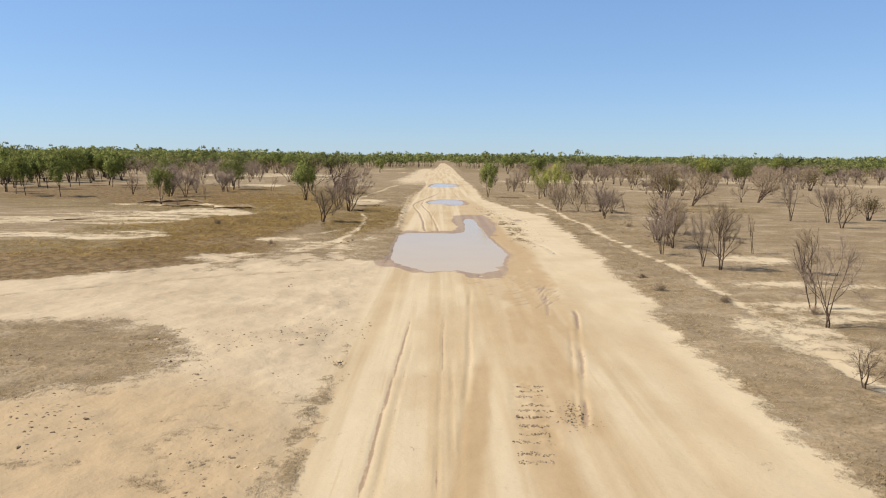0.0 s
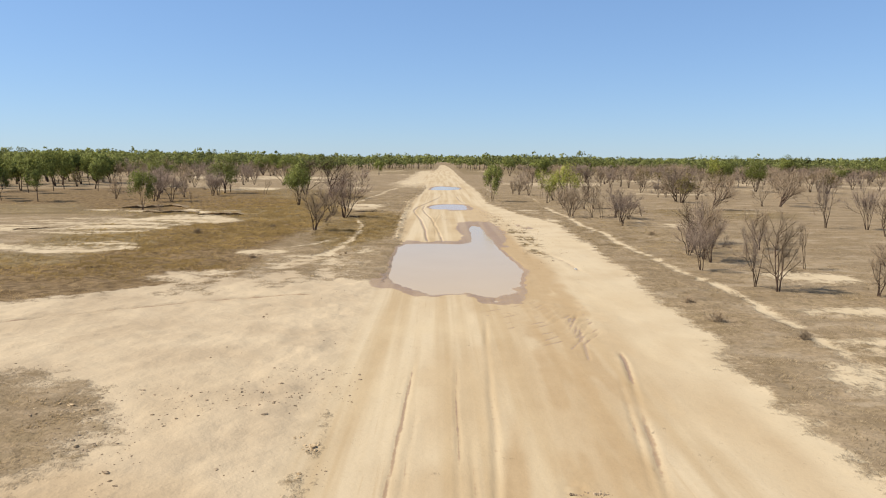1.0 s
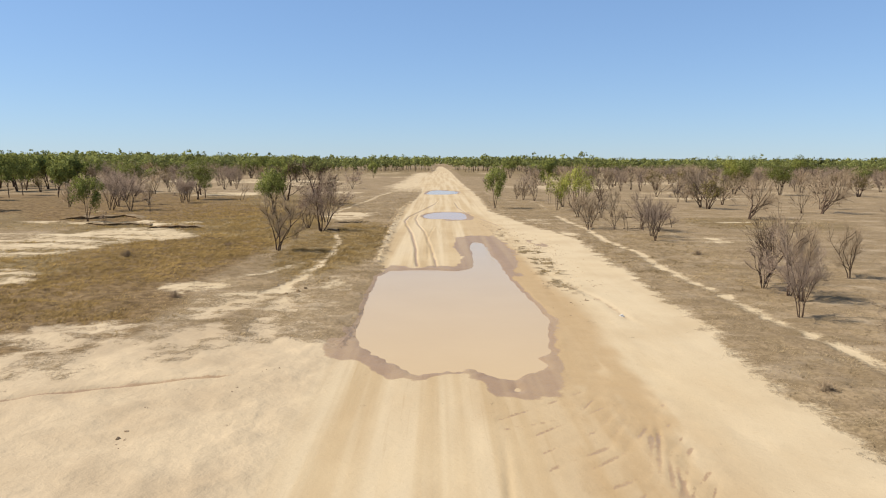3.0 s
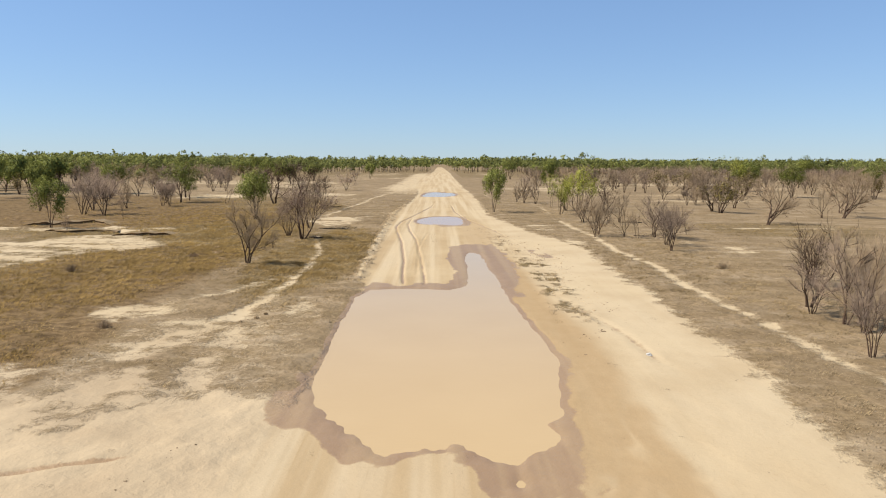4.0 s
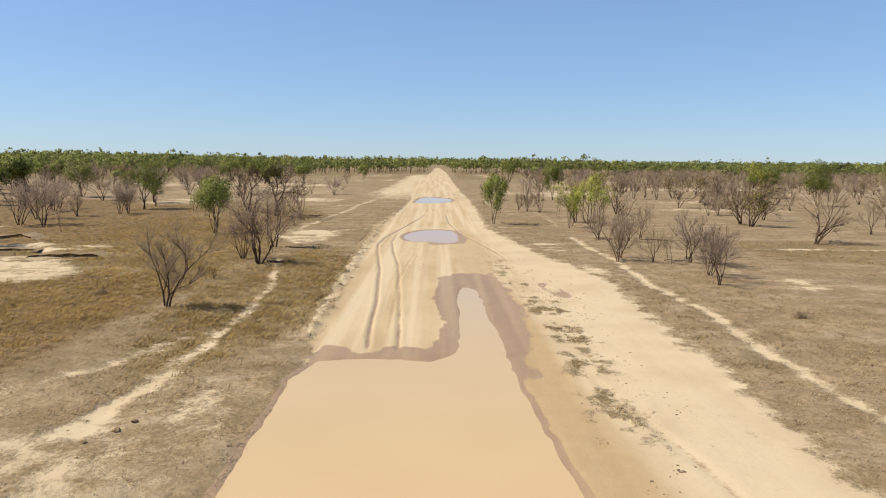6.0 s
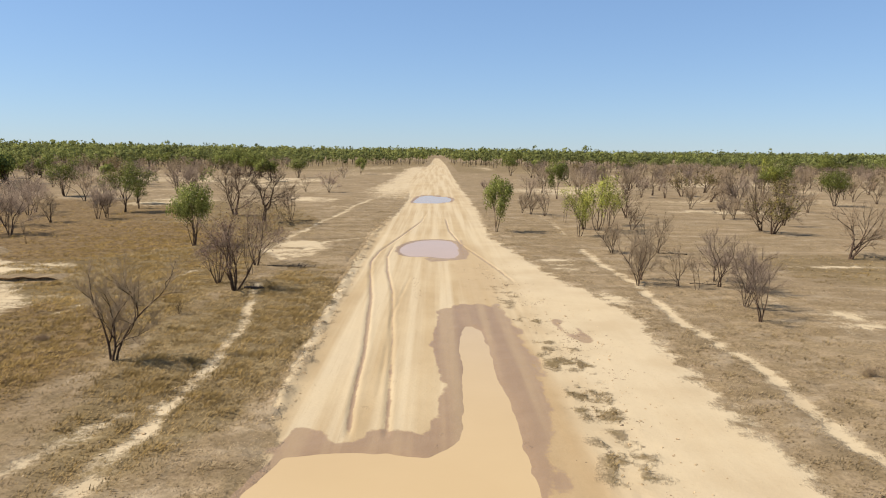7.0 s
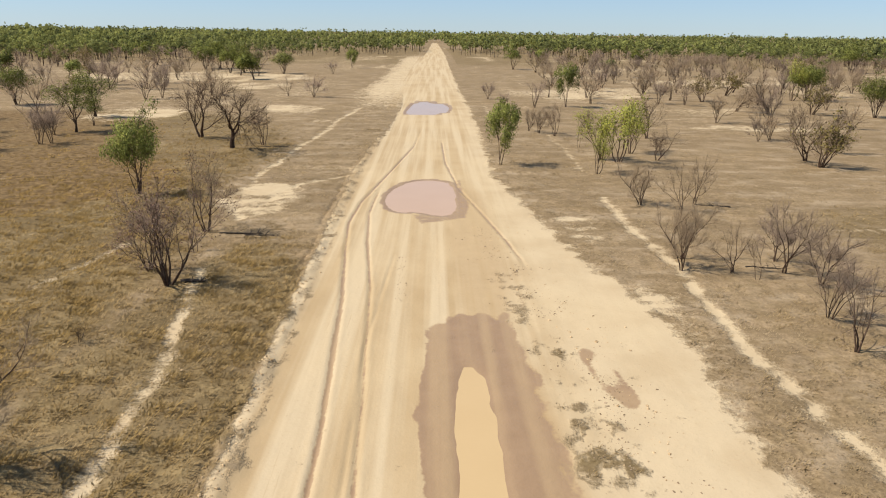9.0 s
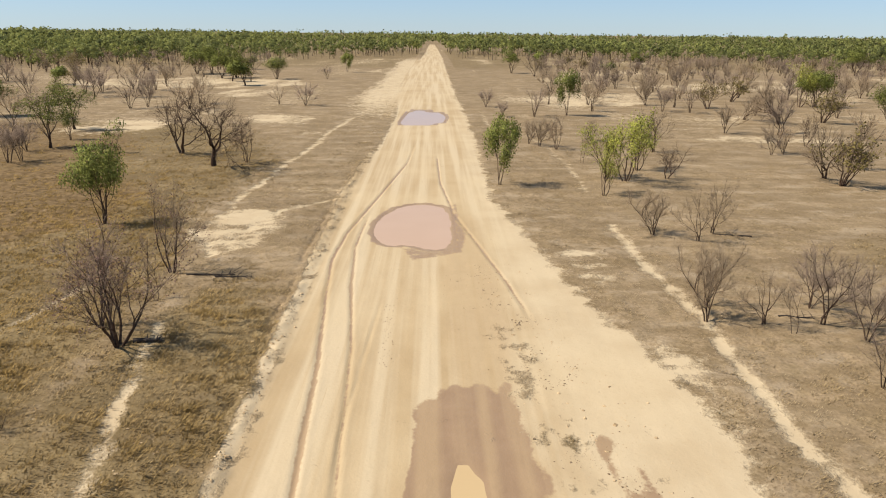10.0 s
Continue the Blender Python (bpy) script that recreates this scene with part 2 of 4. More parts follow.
def line_dist(x, y, pts):
    """Distance to a line of corners, and how far along it (0 to 1)."""
    best, along = np.full(x.shape, 1e9), np.zeros(x.shape)
    n = len(pts) - 1
    for i, ((ax, ay), (bx, by)) in enumerate(zip(pts, pts[1:])):
        dx, dy = bx - ax, by - ay
        u = np.clip(((x - ax) * dx + (y - ay) * dy) / (dx * dx + dy * dy), 0, 1)
        d = np.hypot(x - ax - u * dx, y - ay - u * dy)
        hit = d < best
        best, along = np.where(hit, d, best), np.where(hit, (i + u) / n, along)
    return best, along


def area(x, y, pts):
    """Signed distance to the rim of an area, positive inside."""
    inside = np.zeros(x.shape, bool)
    for (ax, ay), (bx, by) in zip(pts, pts[1:] + pts[:1]):
        cross = (ay > y) != (by > y)
        inside ^= cross & (x < ax + (y - ay) * (bx - ax) / (by - ay if by != ay else 1e-9))
    d, _ = line_dist(x, y, pts + pts[:1])
    return np.where(inside, d, -d)


def rounded(pts, times=2):
    """Cut the corners of a closed outline."""
    for _ in range(times):
        pts = [(a[0] * (1 - u) + b[0] * u, a[1] * (1 - u) + b[1] * u) for a, b in zip(pts, pts[1:] + pts[:1]) for u in (0.25, 0.75)]
    return pts


def blob(x, y, cx, cy, rx, ry):
    """Like area() for an ellipse, roughly in metres."""
    return (1 - np.hypot((x - cx) / rx, (y - cy) / ry)) * min(rx, ry)


ROAD_LEFT = ((0, -3.6), (24, -4.4), (40, -5.2), (54, -4.9), (59, -4.2), (76, -4.2), (80, -4.8), (90, -5.1), (108, -5.7), (127, -6.0), (150, -6.3), (186, -5.1), (220, -4.6), (260, -6.8), (360, -6.6), (500, -4.8), (620, -3.2), (1100, -0.5))
ROAD_RIGHT = ((0, 10.6), (20, 11.2), (40, 12.4), (63, 14.0), (81, 14.7), (104, 15.3), (112, 13.2), (119, 11.9), (129, 10.4), (143, 8.8), (165, 9.2), (221, 9.0), (300, 8.6), (473, 9.0), (620, 8.6), (1100, 4.5))
BIG_PUDDLE = [(-4.5, 59), (-4.5, 67), (-4.9, 77.9), (-1.2, 79), (2.3, 78.2), (2.9, 85), (3.1, 97.6), (4.5, 97.6), (4.9, 92), (5.1, 82),
              (5.2, 75), (5.9, 67), (6.0, 61), (5.3, 56), (4.6, 52), (2.9, 49), (2.3, 50.7), (1.6, 52.4), (0.2, 51.7), (-1.1, 51), (-2.4, 52.6), (-3.6, 55)]
MID_PUDDLE = [(-2.6, 130), (-2.3, 134), (-1.4, 138.4), (0.2, 140), (2.3, 140.6), (4.2, 138.6), (4.4, 132), (4.1, 126), (2.4, 125.2), (0.5, 127), (-0.8, 126.2), (-2.1, 127.6)]
FAR_PUDDLE = [(-3.8, 203), (-3.4, 216), (-2.6, 225), (1.0, 226), (4.4, 223), (6.0, 216), (4.9, 203), (1, 200.5), (-3.0, 200.2)]
WET_MUD = rounded([(-5.3, 55), (-5.2, 58), (-4.0, 61), (-3.8, 70), (-4.5, 77.5), (-3.9, 80.6), (-2.9, 80.8), (-2.2, 79.4), (-1.4, 79.6), (-0.8, 81.2), (0.8, 81.4), (1.3, 80.2), (1.9, 83), (1.8, 90), (1.7, 96), (1.6, 100), (2.2, 102.6), (4.2, 104), (7.0, 104), (7.3, 99), (7.4, 90), (7.0, 82), (6.1, 75),
                   (6.3, 66), (6.3, 58), (5.5, 53.5), (4.9, 50.2), (3.4, 48.2), (2.4, 48.8), (1.5, 52.4), (-1.2, 50.9), (-3.0, 52.8)], 1)
WEEDS = [(7.8, 62), (8.2, 70), (8.7, 78), (8.8, 86), (8.5, 96), (7.6, 104), (6.6, 112)]
LEFT_TRAIL = [(-13.4, 62), (-10.9, 68.6), (-10.1, 72.4), (-9.9, 80), (-10.2, 90), (-10.8, 98), (-12.0, 104.5), (-13.2, 111)]
LEFT_BRANCHES = ([(-10, 72), (-9.3, 66), (-9.1, 60), (-8.5, 56)], [(-10.1, 84), (-12.3, 80.4), (-13.0, 77.4), (-15.8, 72.4), (-17, 69)])
LEFT_TRAIL_FAR = [(-14.2, 124), (-16.8, 132), (-16.2, 138), (-16.9, 142), (-16.0, 156), (-14.4, 193), (-12.0, 220), (-8, 260)]
LEFT_FORK = [(-5.9, 144), (-11.5, 137.5), (-14.2, 124.5)]
FIELD_TRAIL = [(-24, 100), (-21, 113), (-20.2, 117)]
RIGHT_TRAIL = [(18.6, 133), (18.2, 120.7), (18.8, 113.3), (18.1, 106.4), (18.6, 97), (18.3, 80), (18.4, 53), (18.2, 42), (17.0, 31), (16.6, 20)]
RIGHT_TRAIL_FAR = [(13.0, 228), (12.9, 197), (17.9, 190), (19.9, 172), (19.2, 146)]
SIDE_TRACK_TOP = [(-120, -8), (-29, 45.3), (-21.4, 52), (-14.8, 57.5), (-11.5, 59.5), (-8.0, 57.5), (-4.5, 55)]
RUTS = [  # line, half width, depth, strength of the darker mud tone
    ([(-1.7, 79.5), (-2.0, 84), (-2.4, 93), (-3.3, 106), (-4.3, 116), (-4.9, 123), (-4.6, 130), (-3.5, 139), (-2.0, 151), (-0.6, 163), (0.6, 190)], 0.13, 0.08, 0.80),
    ([(-0.2, 79.5), (-0.4, 84), (-0.9, 94), (-1.8, 108), (-2.9, 118), (-3.5, 126), (-3.4, 132), (-3.2, 138)], 0.12, 0.06, 0.66),
    ([(-2.1, 12), (-1.95, 22), (-1.5, 38)], 0.06, 0.04, 0.85), ([(-1.75, 12), (-1.5, 24), (-1.2, 33)], 0.05, 0.03, 0.45),
    ([(-0.15, 12), (0.0, 24), (0.25, 38)], 0.055, 0.035, 0.75), ([(0.3, 12), (0.4, 22), (0.5, 30)], 0.05, 0.03, 0.48),
    ([(4.7, 21.1), (6.0, 28.5), (7.4, 37), (7.6, 39)], 0.10, 0.06, 0.9), ([(4.4, 21), (5.6, 28.5), (6.8, 36)], 0.06, 0.04, 0.5),
    ([(3.2, 168), (3.5, 150), (4.6, 137), (7.6, 118.5), (8.7, 110)], 0.13, 0.05, 0.7), ([(8.4, 76), (10.1, 66), (10.4, 60)], 0.22, 0.03, 0.42),
    ([(-0.9, 84), (-1.3, 100), (-0.6, 116)], 0.10, 0.04, 0.40), ([(0.3, 14), (1.3, 30), (2.0, 46)], 0.10, 0.04, 0.38)]
# edge of the side track, with the shade of its step put into the colour
RUTS += [([(-32, 37), (-19.5, 45.7), (-15.2, 48.6), (-10.4, 50.4), (-7.6, 51.6)], 0.14, 0.12, 0.95)]
TRACKS = random.Random(9)
for k in range(9):  # crossing tyre tracks beside the large puddle
    a, b, c = (TRACKS.uniform(-0.35, 0.35) for _ in range(3))
    RUTS += [([(1.8 + 0.33 * k + a, 46.6 - 0.9 * k + b), (3.9 + 0.3 * k + c, 48.0 - 0.85 * k + a), (6.2 + 0.14 * k + b, 50.4 - 0.75 * k + c)], TRACKS.uniform(0.06, 0.10), 0.035, 0.78)]
for k in range(6):
    a, b, c = (TRACKS.uniform(-0.4, 0.4) for _ in range(3))
    RUTS += [([(5.6 + 0.25 * k + a, 37.5 + 1.5 * k + b), (6.6 + 0.18 * k + b, 40.0 + 1.4 * k + c), (7.6 + 0.1 * k, 42.0 + 1.3 * k + a)], TRACKS.uniform(0.06, 0.09), 0.03, 0.75)]


def plan(x, y):
    """Height and the zones (sand, wet, green, ochre, dense grass) of the ground at x, y."""
    wob = 0.35 * fbm(x, y, 2.2, 11) + 0.7 * fbm(x, y, 9.0, 12)
    left = np.interp(y, *zip(*ROAD_LEFT)) + 0.35 * wob
    right = np.interp(y, *zip(*ROAD_RIGHT)) + 0.9 * wob
    road = np.minimum(x - left, right - x)
    sand = smooth(road + 0.5 * fbm(x, y, 1.0, 16, 3), -0.8 - 0.5 * (x > 2), 0.8 + 0.5 * (x > 2)) * smooth(1010 - y, 0, 50)
    # open sandy junction on the near left, with a track that leaves it
    ax, ay = zip(*SIDE_TRACK_TOP)
    top = np.interp(x, ax, ay) + 3.0 * wob
    junction = np.minimum(top - y, -x + 2.0)
    patch = np.maximum(area(x, y, [(-30, 29), (-22, 34), (-14, 33), (-11.4, 28.5), (-12.6, 24.5), (-16, 23), (-30, 14)]), -x - 30 - 0.6 * (y - 20))
    j_sand = smooth(junction, -2.0, 2.0) * (1 - 0.95 * smooth(patch + 2.0 * wob + 0.8 * fbm(x, y, 1.3, 17, 3), -2.4, 2.0))
    j_sand = j_sand * (1 - 0.35 * smooth(fbm(x, y, 6, 31), 0.1, 0.7) * smooth(30 - y, 0, 8))
    j_sand = j_sand * (1 - 0.5 * smooth(fbm(x, y * 0.8, 2.4, 32), -0.25, 0.35) * smooth(y, 47, 53) * smooth(-6.5 - x, 0, 2))
    sand = np.maximum(sand, j_sand)
    # sand beside the road far off
    far = smooth(y, 170, 260) * smooth(x + 20 + 6 * wob, 0, 8) * smooth(-x, 2, 6) * 0.75 * smooth(600 - y, 0, 150)
    sand = np.maximum(sand, far)
    smudge = smooth(0.75 - np.abs(x + 4.3) - 0.018 * (y - 14) + 0.4 * wob, -0.4, 0.6) * smooth(y, 12, 14) * smooth(40 - y, 0, 16) * smooth(fbm(x, y * 0.6, 0.5, 57, 3), -0.9, 0.3)
    sand = sand * (1 - 0.52 * smudge)
    carve = 0.0
    for pts, w, k in ((LEFT_TRAIL, 0.08, 0.84), (LEFT_BRANCHES[0], 0.1, 0.62), (LEFT_BRANCHES[1], 0.05, 0.55), (LEFT_TRAIL_FAR, 0.22, 0.72), (LEFT_FORK, 0.16, 0.75), (FIELD_TRAIL, 0.16, 0.55), (RIGHT_TRAIL, 0.12, 0.92), (RIGHT_TRAIL_FAR, 0.2, 0.5)):
        d, _ = line_dist(x + 0.8 * wob, y, pts)
        m = smooth((w + (0.22 * smooth(86 - y, 0, 14) + 0.45 * smooth(75 - y, 0, 9)) * (x < 0)) * (1 + 0.6 * lattice(x, y, 4, 5)) - d, -1.0, 0.25) * (0.82 + 0.3 * lattice(x, y, 1.1, 6))
        sand = np.maximum(sand, k * m)
        carve = carve + 0.07 * m
    # bare pans and washed-out ground
    pans = ((-34, 73, 5.5, 5.0), (-47, 72, 9, 3.2), (-41, 91, 9, 8), (-47, 100, 8, 5), (-35, 101, 8, 6.5), (-58, 88, 12, 6), (-45, 118, 13, 3.5), (-36, 107, 6, 4), (-53, 196, 9, 12), (-27, 209, 7, 8), (-46, 265, 9, 12), (-14.2, 131, 3.8, 7),
            (27, 59, 3.5, 3.2), (22, 38.5, 4.2, 3.0), (17.5, 33, 2.6, 5), (26, 47, 6, 1.6), (15.5, 105, 1.5, 5), (14.0, 122, 2.0, 4), (45, 122, 9, 1.2), (30, 100, 2, 4),
            (-12.8, 65.5, 2.8, 3.6), (-16.5, 70.8, 2.6, 2.0), (-7.4, 72, 1.1, 3.0), (-17, 57.5, 5, 2.5), (60, 185, 16, 4), (38, 250, 18, 14), (-75, 300, 40, 22), (90, 300, 30, 14))
    for cx, cy, rx, ry in pans:
        e = blob(x, y, cx, cy, rx, ry) + 0.9 * wob * min(1.5, 0.35 * min(rx, ry))
        sand = np.maximum(sand, 0.76 * smooth(e, -1.0, 1.2) * (0.75 + 0.45 * lattice(x * 0.3, y, 1.4, 19)))
    shoulder = smooth(-5.2 - x, 0, 1) * smooth(x + 13, 0, 3) * smooth(y - 54, 0, 4) * smooth(92 - y, 0, 25)
    sand = np.maximum(sand, 0.32 * shoulder)
    speck = smooth(fbm(x, y, 7, 41), 0.32, 0.7)
    sand = np.maximum(sand, 0.62 * speck * smooth(y, 120, 230))
    sand = np.maximum(sand, 0.36 * speck)
    wash = smooth(fbm(x, y * 0.6, 16, 42, 4), -0.15, 0.45)
    sand = np.maximum(sand, 0.58 * wash * smooth(y, 150, 250) * smooth(620 - y, 0, 120) * smooth(np.abs(x - 2), 10, 25) * np.where(x < -25, 0.7, 1.0))
    # grassy wisps between the two carriageways
    wx, wy = zip(*WEEDS)
    wisps = smooth(1.6 - np.abs(x - np.interp(y, wy, wx)) + 0.7 * wob, -0.3, 0.9) * smooth(y, 62, 74) * smooth(114 - y, 0, 8) * smooth(fbm(x, y * 0.8, 0.6, 51, 3), -0.55, 0.3) * smooth(fbm(x, y, 3.0, 52, 2), -0.75, 0.1)
    sand = sand * (1 - 0.66 * wisps)
    # olive dense grass
    green = np.maximum.reduce([smooth(blob(x, y, -30, 105, 18, 48) + 2.0 * wob, 0, 6), 0.78 * smooth(blob(x, y, -10.5, 96, 6, 26) + wob, 0, 2), 0.2 * smooth(blob(x, y, 21, 88, 8, 24) + 1.5 * wob, 0, 3), 0.6 * smooth(blob(x, y, 9, 92, 2.5, 28) + wob, 0, 1), 0.8 * smooth(blob(x, y, -36, 62, 26, 9) + 2 * wob, 0, 5),
                               0.7 * smooth(blob(x, y, -55, 155, 42, 55) + 2 * wob, 0, 9), 0.6 * smooth(blob(x, y, 46, 120, 16, 14) + 2 * wob, 0, 6),
                               0.6 * smooth(np.abs(y - 560) * -1 + 200, 0, 60) * (road < -4)])
    dense = smooth(area(x + 1.2 * wob, y + 1.6 * wob, [(-60, 42), (-31, 63), (-30.5, 71), (-26, 86), (-17, 84), (-15.5, 64), (-14.5, 55.5), (-18, 53), (-23, 49), (-60, 26)]), -1.5, 2.0)
    # far-left blobs: darker grass, plus some lens falloff put into the ground colour
    dense = np.maximum.reduce([dense, 0.7 * smooth(blob(x, y, -25, 90, 11, 16) + 2 * wob, 0, 4), 0.8 * smooth(blob(x, y, -46, 138, 24, 26) + 3 * wob, 0, 8), 0.65 * smooth(blob(x, y, -75, 165, 42, 40) + 3 * wob, 0, 8)])
    # puddles and the wet ground round them
    ripple = 0.21 * fbm(x, y * 0.6, 2.3, 13, 4) + 0.13 * fbm(x, y * 0.7, 0.7, 14, 2)
    teeth = ripple + (0.75 * fbm(x, y * 0.8, 0.9, 18, 3) - 0.3) * smooth(57 - y, 0, 4) * smooth(y, 46, 49)
    water = np.maximum.reduce([area(x + 0.2 * wob, y + 0.5 * wob, rounded(BIG_PUDDLE, 1)), area(x + 0.3 * wob, y + 0.5 * wob, rounded(MID_PUDDLE, 1)), area(x, y + wob, rounded(FAR_PUDDLE, 1))]) + teeth
    wet = np.maximum.reduce([smooth(area(x + 0.3 * wob, y + 0.8 * wob, WET_MUD) + 2.4 * ripple + 0.5 * fbm(x, y * 0.3, 0.9, 15, 3), -0.4, 0.4 + 0.9 * smooth(x, 4, 6)), smooth(water, -0.28, -0.05), 0.8 * smooth(area(x + 0.3 * wob, y + 0.7 * wob, MID_PUDDLE) + 1.6 * ripple, -0.6, -0.2), 0.62 * smooth(area(x + 0.5 * wob, y + 0.8 * wob, [(4.2, 140), (5.0, 141), (5.8, 130), (4.8, 124.5), (1.0, 122.5), (0, 126), (4, 126)]), -0.4, 0.5),
                             0.72 * smooth(area(x + 0.4 * wob, y + wob, rounded([(9.2, 99.6), (10.4, 99.2), (11.3, 94.0), (10.3, 93.0), (9.5, 96)], 2)), -0.3, 0.25) * (1 - 0.8 * smooth(blob(x, y, 10.2, 97.2, 0.45, 1.5), -0.2, 0.2))])
    ochre = np.maximum.reduce([smooth(area(x, y, [(2.2, 14), (2.6, 30), (3.5, 47), (6.4, 52), (7.0, 62), (8.3, 60), (8.0, 46), (7.2, 33), (5.0, 20), (4.6, 14)]) + 2.2 * wob + 0.9 * fbm(x * 1.6, y * 0.25, 1.2, 58, 3), -1.5, 2.0) * (0.55 + 0.45 * smooth(fbm(x * 1.8, y * 0.3, 1.0, 59, 3), -0.4, 0.3)),
                               1.1 * smooth(water, -3.6, -0.9) * smooth(x, 3.5, 5.5) * smooth(112 - y, 0, 10), 0.5 * smooth(road, 0.5, 2) * smooth(60 - y, 0, 15) * smooth(fbm(x, y * 0.4, 3.5, 55), -0.5, 0.6), 0.45 * j_sand * smooth(fbm(x, y, 5.0, 56), -0.4, 0.5) * smooth(40 - y, 0, 14),
                               0.5 * smooth(blob(x, y, 5.2, 118, 2.2, 22) + 0.5 * wob, -0.6, 0.8), 0.6 * smooth(blob(x, y, -11, 18, 8, 9) + 2 * wob, -1, 3), 1.1 * smooth(0.45 - np.abs(x - 0.9 - 0.1 * (y - 19)) + 0.5 * wob, -0.3, 0.4) * smooth(34 - y, 0, 10)])
    # height: gentle swells, raised grass, windrow on the left shoulder, ruts, basins
    z = 0.10 * fbm(x, y, 14, 61) * smooth(-road, 0, 8) + 0.05 * smooth(-road, 0, 1.5) + (0.11 + 0.10 * green) * fbm(x, y, 1.1, 62, 3) * (1 - 0.9 * np.clip(sand, 0, 1)) + 0.16 * dense * fbm(x * 0.7, y, 1.5, 75, 3)
    z = z + 0.018 * fbm(x, y * 0.25, 0.8, 63, 3) - carve + 0.10 * j_sand * fbm(x, y, 0.9, 66, 3) * smooth(-4 - x, 0, 2)
    ridge = np.exp(-((x - left + 0.45 + 0.35 * fbm(x, y, 1.4, 76, 3)) / 0.5) ** 2) * smooth(y, 79, 84) * smooth(190 - y, 0, 40)
    sand = np.maximum(sand, 0.95 * (0.8 + 0.3 * lattice(x, y, 1.2, 69)) * np.exp(-((x - left + 0.2) / 0.5) ** 4) * smooth(y, 79, 84) * smooth(190 - y, 0, 40))
    lumpy = 0.75 + 0.6 * fbm(x, y, 0.9, 64, 3)
    z = z + 0.20 * ridge * lumpy + 0.09 * np.sqrt(ridge) * np.minimum(fbm(x, y, 0.6, 65, 2), 0.15)
    crack = np.exp(-((x - left + 1.15 + 0.3 * fbm(x, y, 1.6, 67, 3)) / 0.16) ** 2) * smooth(y, 80, 86) * smooth(160 - y, 0, 30) * smooth(fbm(x, y, 3.0, 68, 2), -0.25, 0.2)
    z = z - 0.13 * crack
    for pts, half, depth, mud_tone in RUTS:
        d, u = line_dist(x + 0.10 * wob, y, pts)
        fade = smooth(u, 0, 0.03) * smooth(1 - u, 0, 0.15)
        broken = (0.35 + 0.65 * smooth(lattice(x * 2, y * 0.35, 0.8, 74), -0.6, 0.3)) if half < 0.11 else 1.0
        z = z - depth * fade * broken * np.exp(-(d / half) ** 2) + 0.2 * depth * fade * broken * np.exp(-((d - 2.2 * half) / half) ** 2)
        # the groove takes the darker, glossier look of the wet zone
        wet = np.maximum(wet, mud_tone * fade * broken * np.exp(-(d / (1.1 * half)) ** 2))
    # lug marks of a heavy tyre, and churned sand
    for cx, cy, rx, ry in ((3.2, 22.8, 0.8, 4.2), (4.5, 22.3, 0.5, 1.3)):
        lug = smooth(blob(x, y, cx, cy, rx, ry), 0, 0.2) * smooth(np.sin((y + 0.15 * (x - cx)) * 13.5 + 1.2 * lattice(x, y, 0.7, 72)), 0.1, 0.6) * smooth(lattice(x, y, 0.32, 73), -0.7, 0.0)
        z = z - 0.06 * lug
        # the lug marks take half of the same darker tone
        wet = np.maximum(wet, 0.5 * lug)
    churn = 0.8 * smooth(blob(x, y, 7.2, 46, 1.3, 7) + 0.3 * wob, -0.3, 0.5)
    z = z + 0.05 * churn * lattice(x * 0.35 + 0.2 * y, y, 0.45, 71)
    z = np.where(water > -0.6, z * smooth(-water, -0.1, 0.6), z) - 0.16 * smooth(water, -0.5, 1.3)
    # eroded bank on the left
    d, u = line_dist(x, y + 0.8 * wob, [(-52, 117), (-46, 122), (-40, 116), (-31, 111)])
    bank = np.exp(-(d / 0.9) ** 2) * (x < -30)
    z = z - 0.5 * bank
    z = z * (1 - 0.92 * smooth(y, 150, 260)) * (1 - 0.8 * smooth(np.abs(x), 60, 160))
    return z, sand, wet, green, ochre, dense


def spaced(lo, hi, near, fine, grow, start):
    """Even steps inside lo..hi, then ever wider ones out to near."""
    inner = list(np.arange(lo, hi + fine / 2, fine))
    down, s, v = [], start, lo
    while v > near[0]:
        v, s = v - s, s * grow
        down.append(v)
    up, s, v = [], start, hi
    while v < near[1]:
        v, s = v + s, s * grow
        up.append(v)
    return np.array(down[::-1] + inner + up)


def grid_mesh(name, xs, ys):
    X, Y = np.meshgrid(xs, ys)
    x, y = X.ravel(), Y.ravel()
    z, *zones, dense = plan(x, y)
    nx, ny = len(xs), len(ys)
    me = bpy.data.meshes.new(name)
    me.vertices.add(nx * ny)
    me.vertices.foreach_set("co", np.column_stack((x, y, z)).ravel())
    i = (np.arange(ny - 1)[:, None] * nx + np.arange(nx - 1)).ravel()
    quads = np.column_stack((i, i + 1, i + nx + 1, i + nx)).ravel()
    me.loops.add(len(quads))
    me.loops.foreach_set("vertex_index", quads)
    me.polygons.add(len(i))
    me.polygons.foreach_set("loop_start", np.arange(0, len(quads), 4))
    me.update(calc_edges=True)
    me.polygons.foreach_set("use_smooth", np.ones(len(i), bool))
    at = me.attributes.new("zones", "FLOAT_COLOR", "POINT")
    at.data.foreach_set("color", np.column_stack(zones).astype(np.float32).ravel())
    me.attributes.new("dense", "FLOAT", "POINT").data.foreach_set("value", dense.astype(np.float32))
    return me


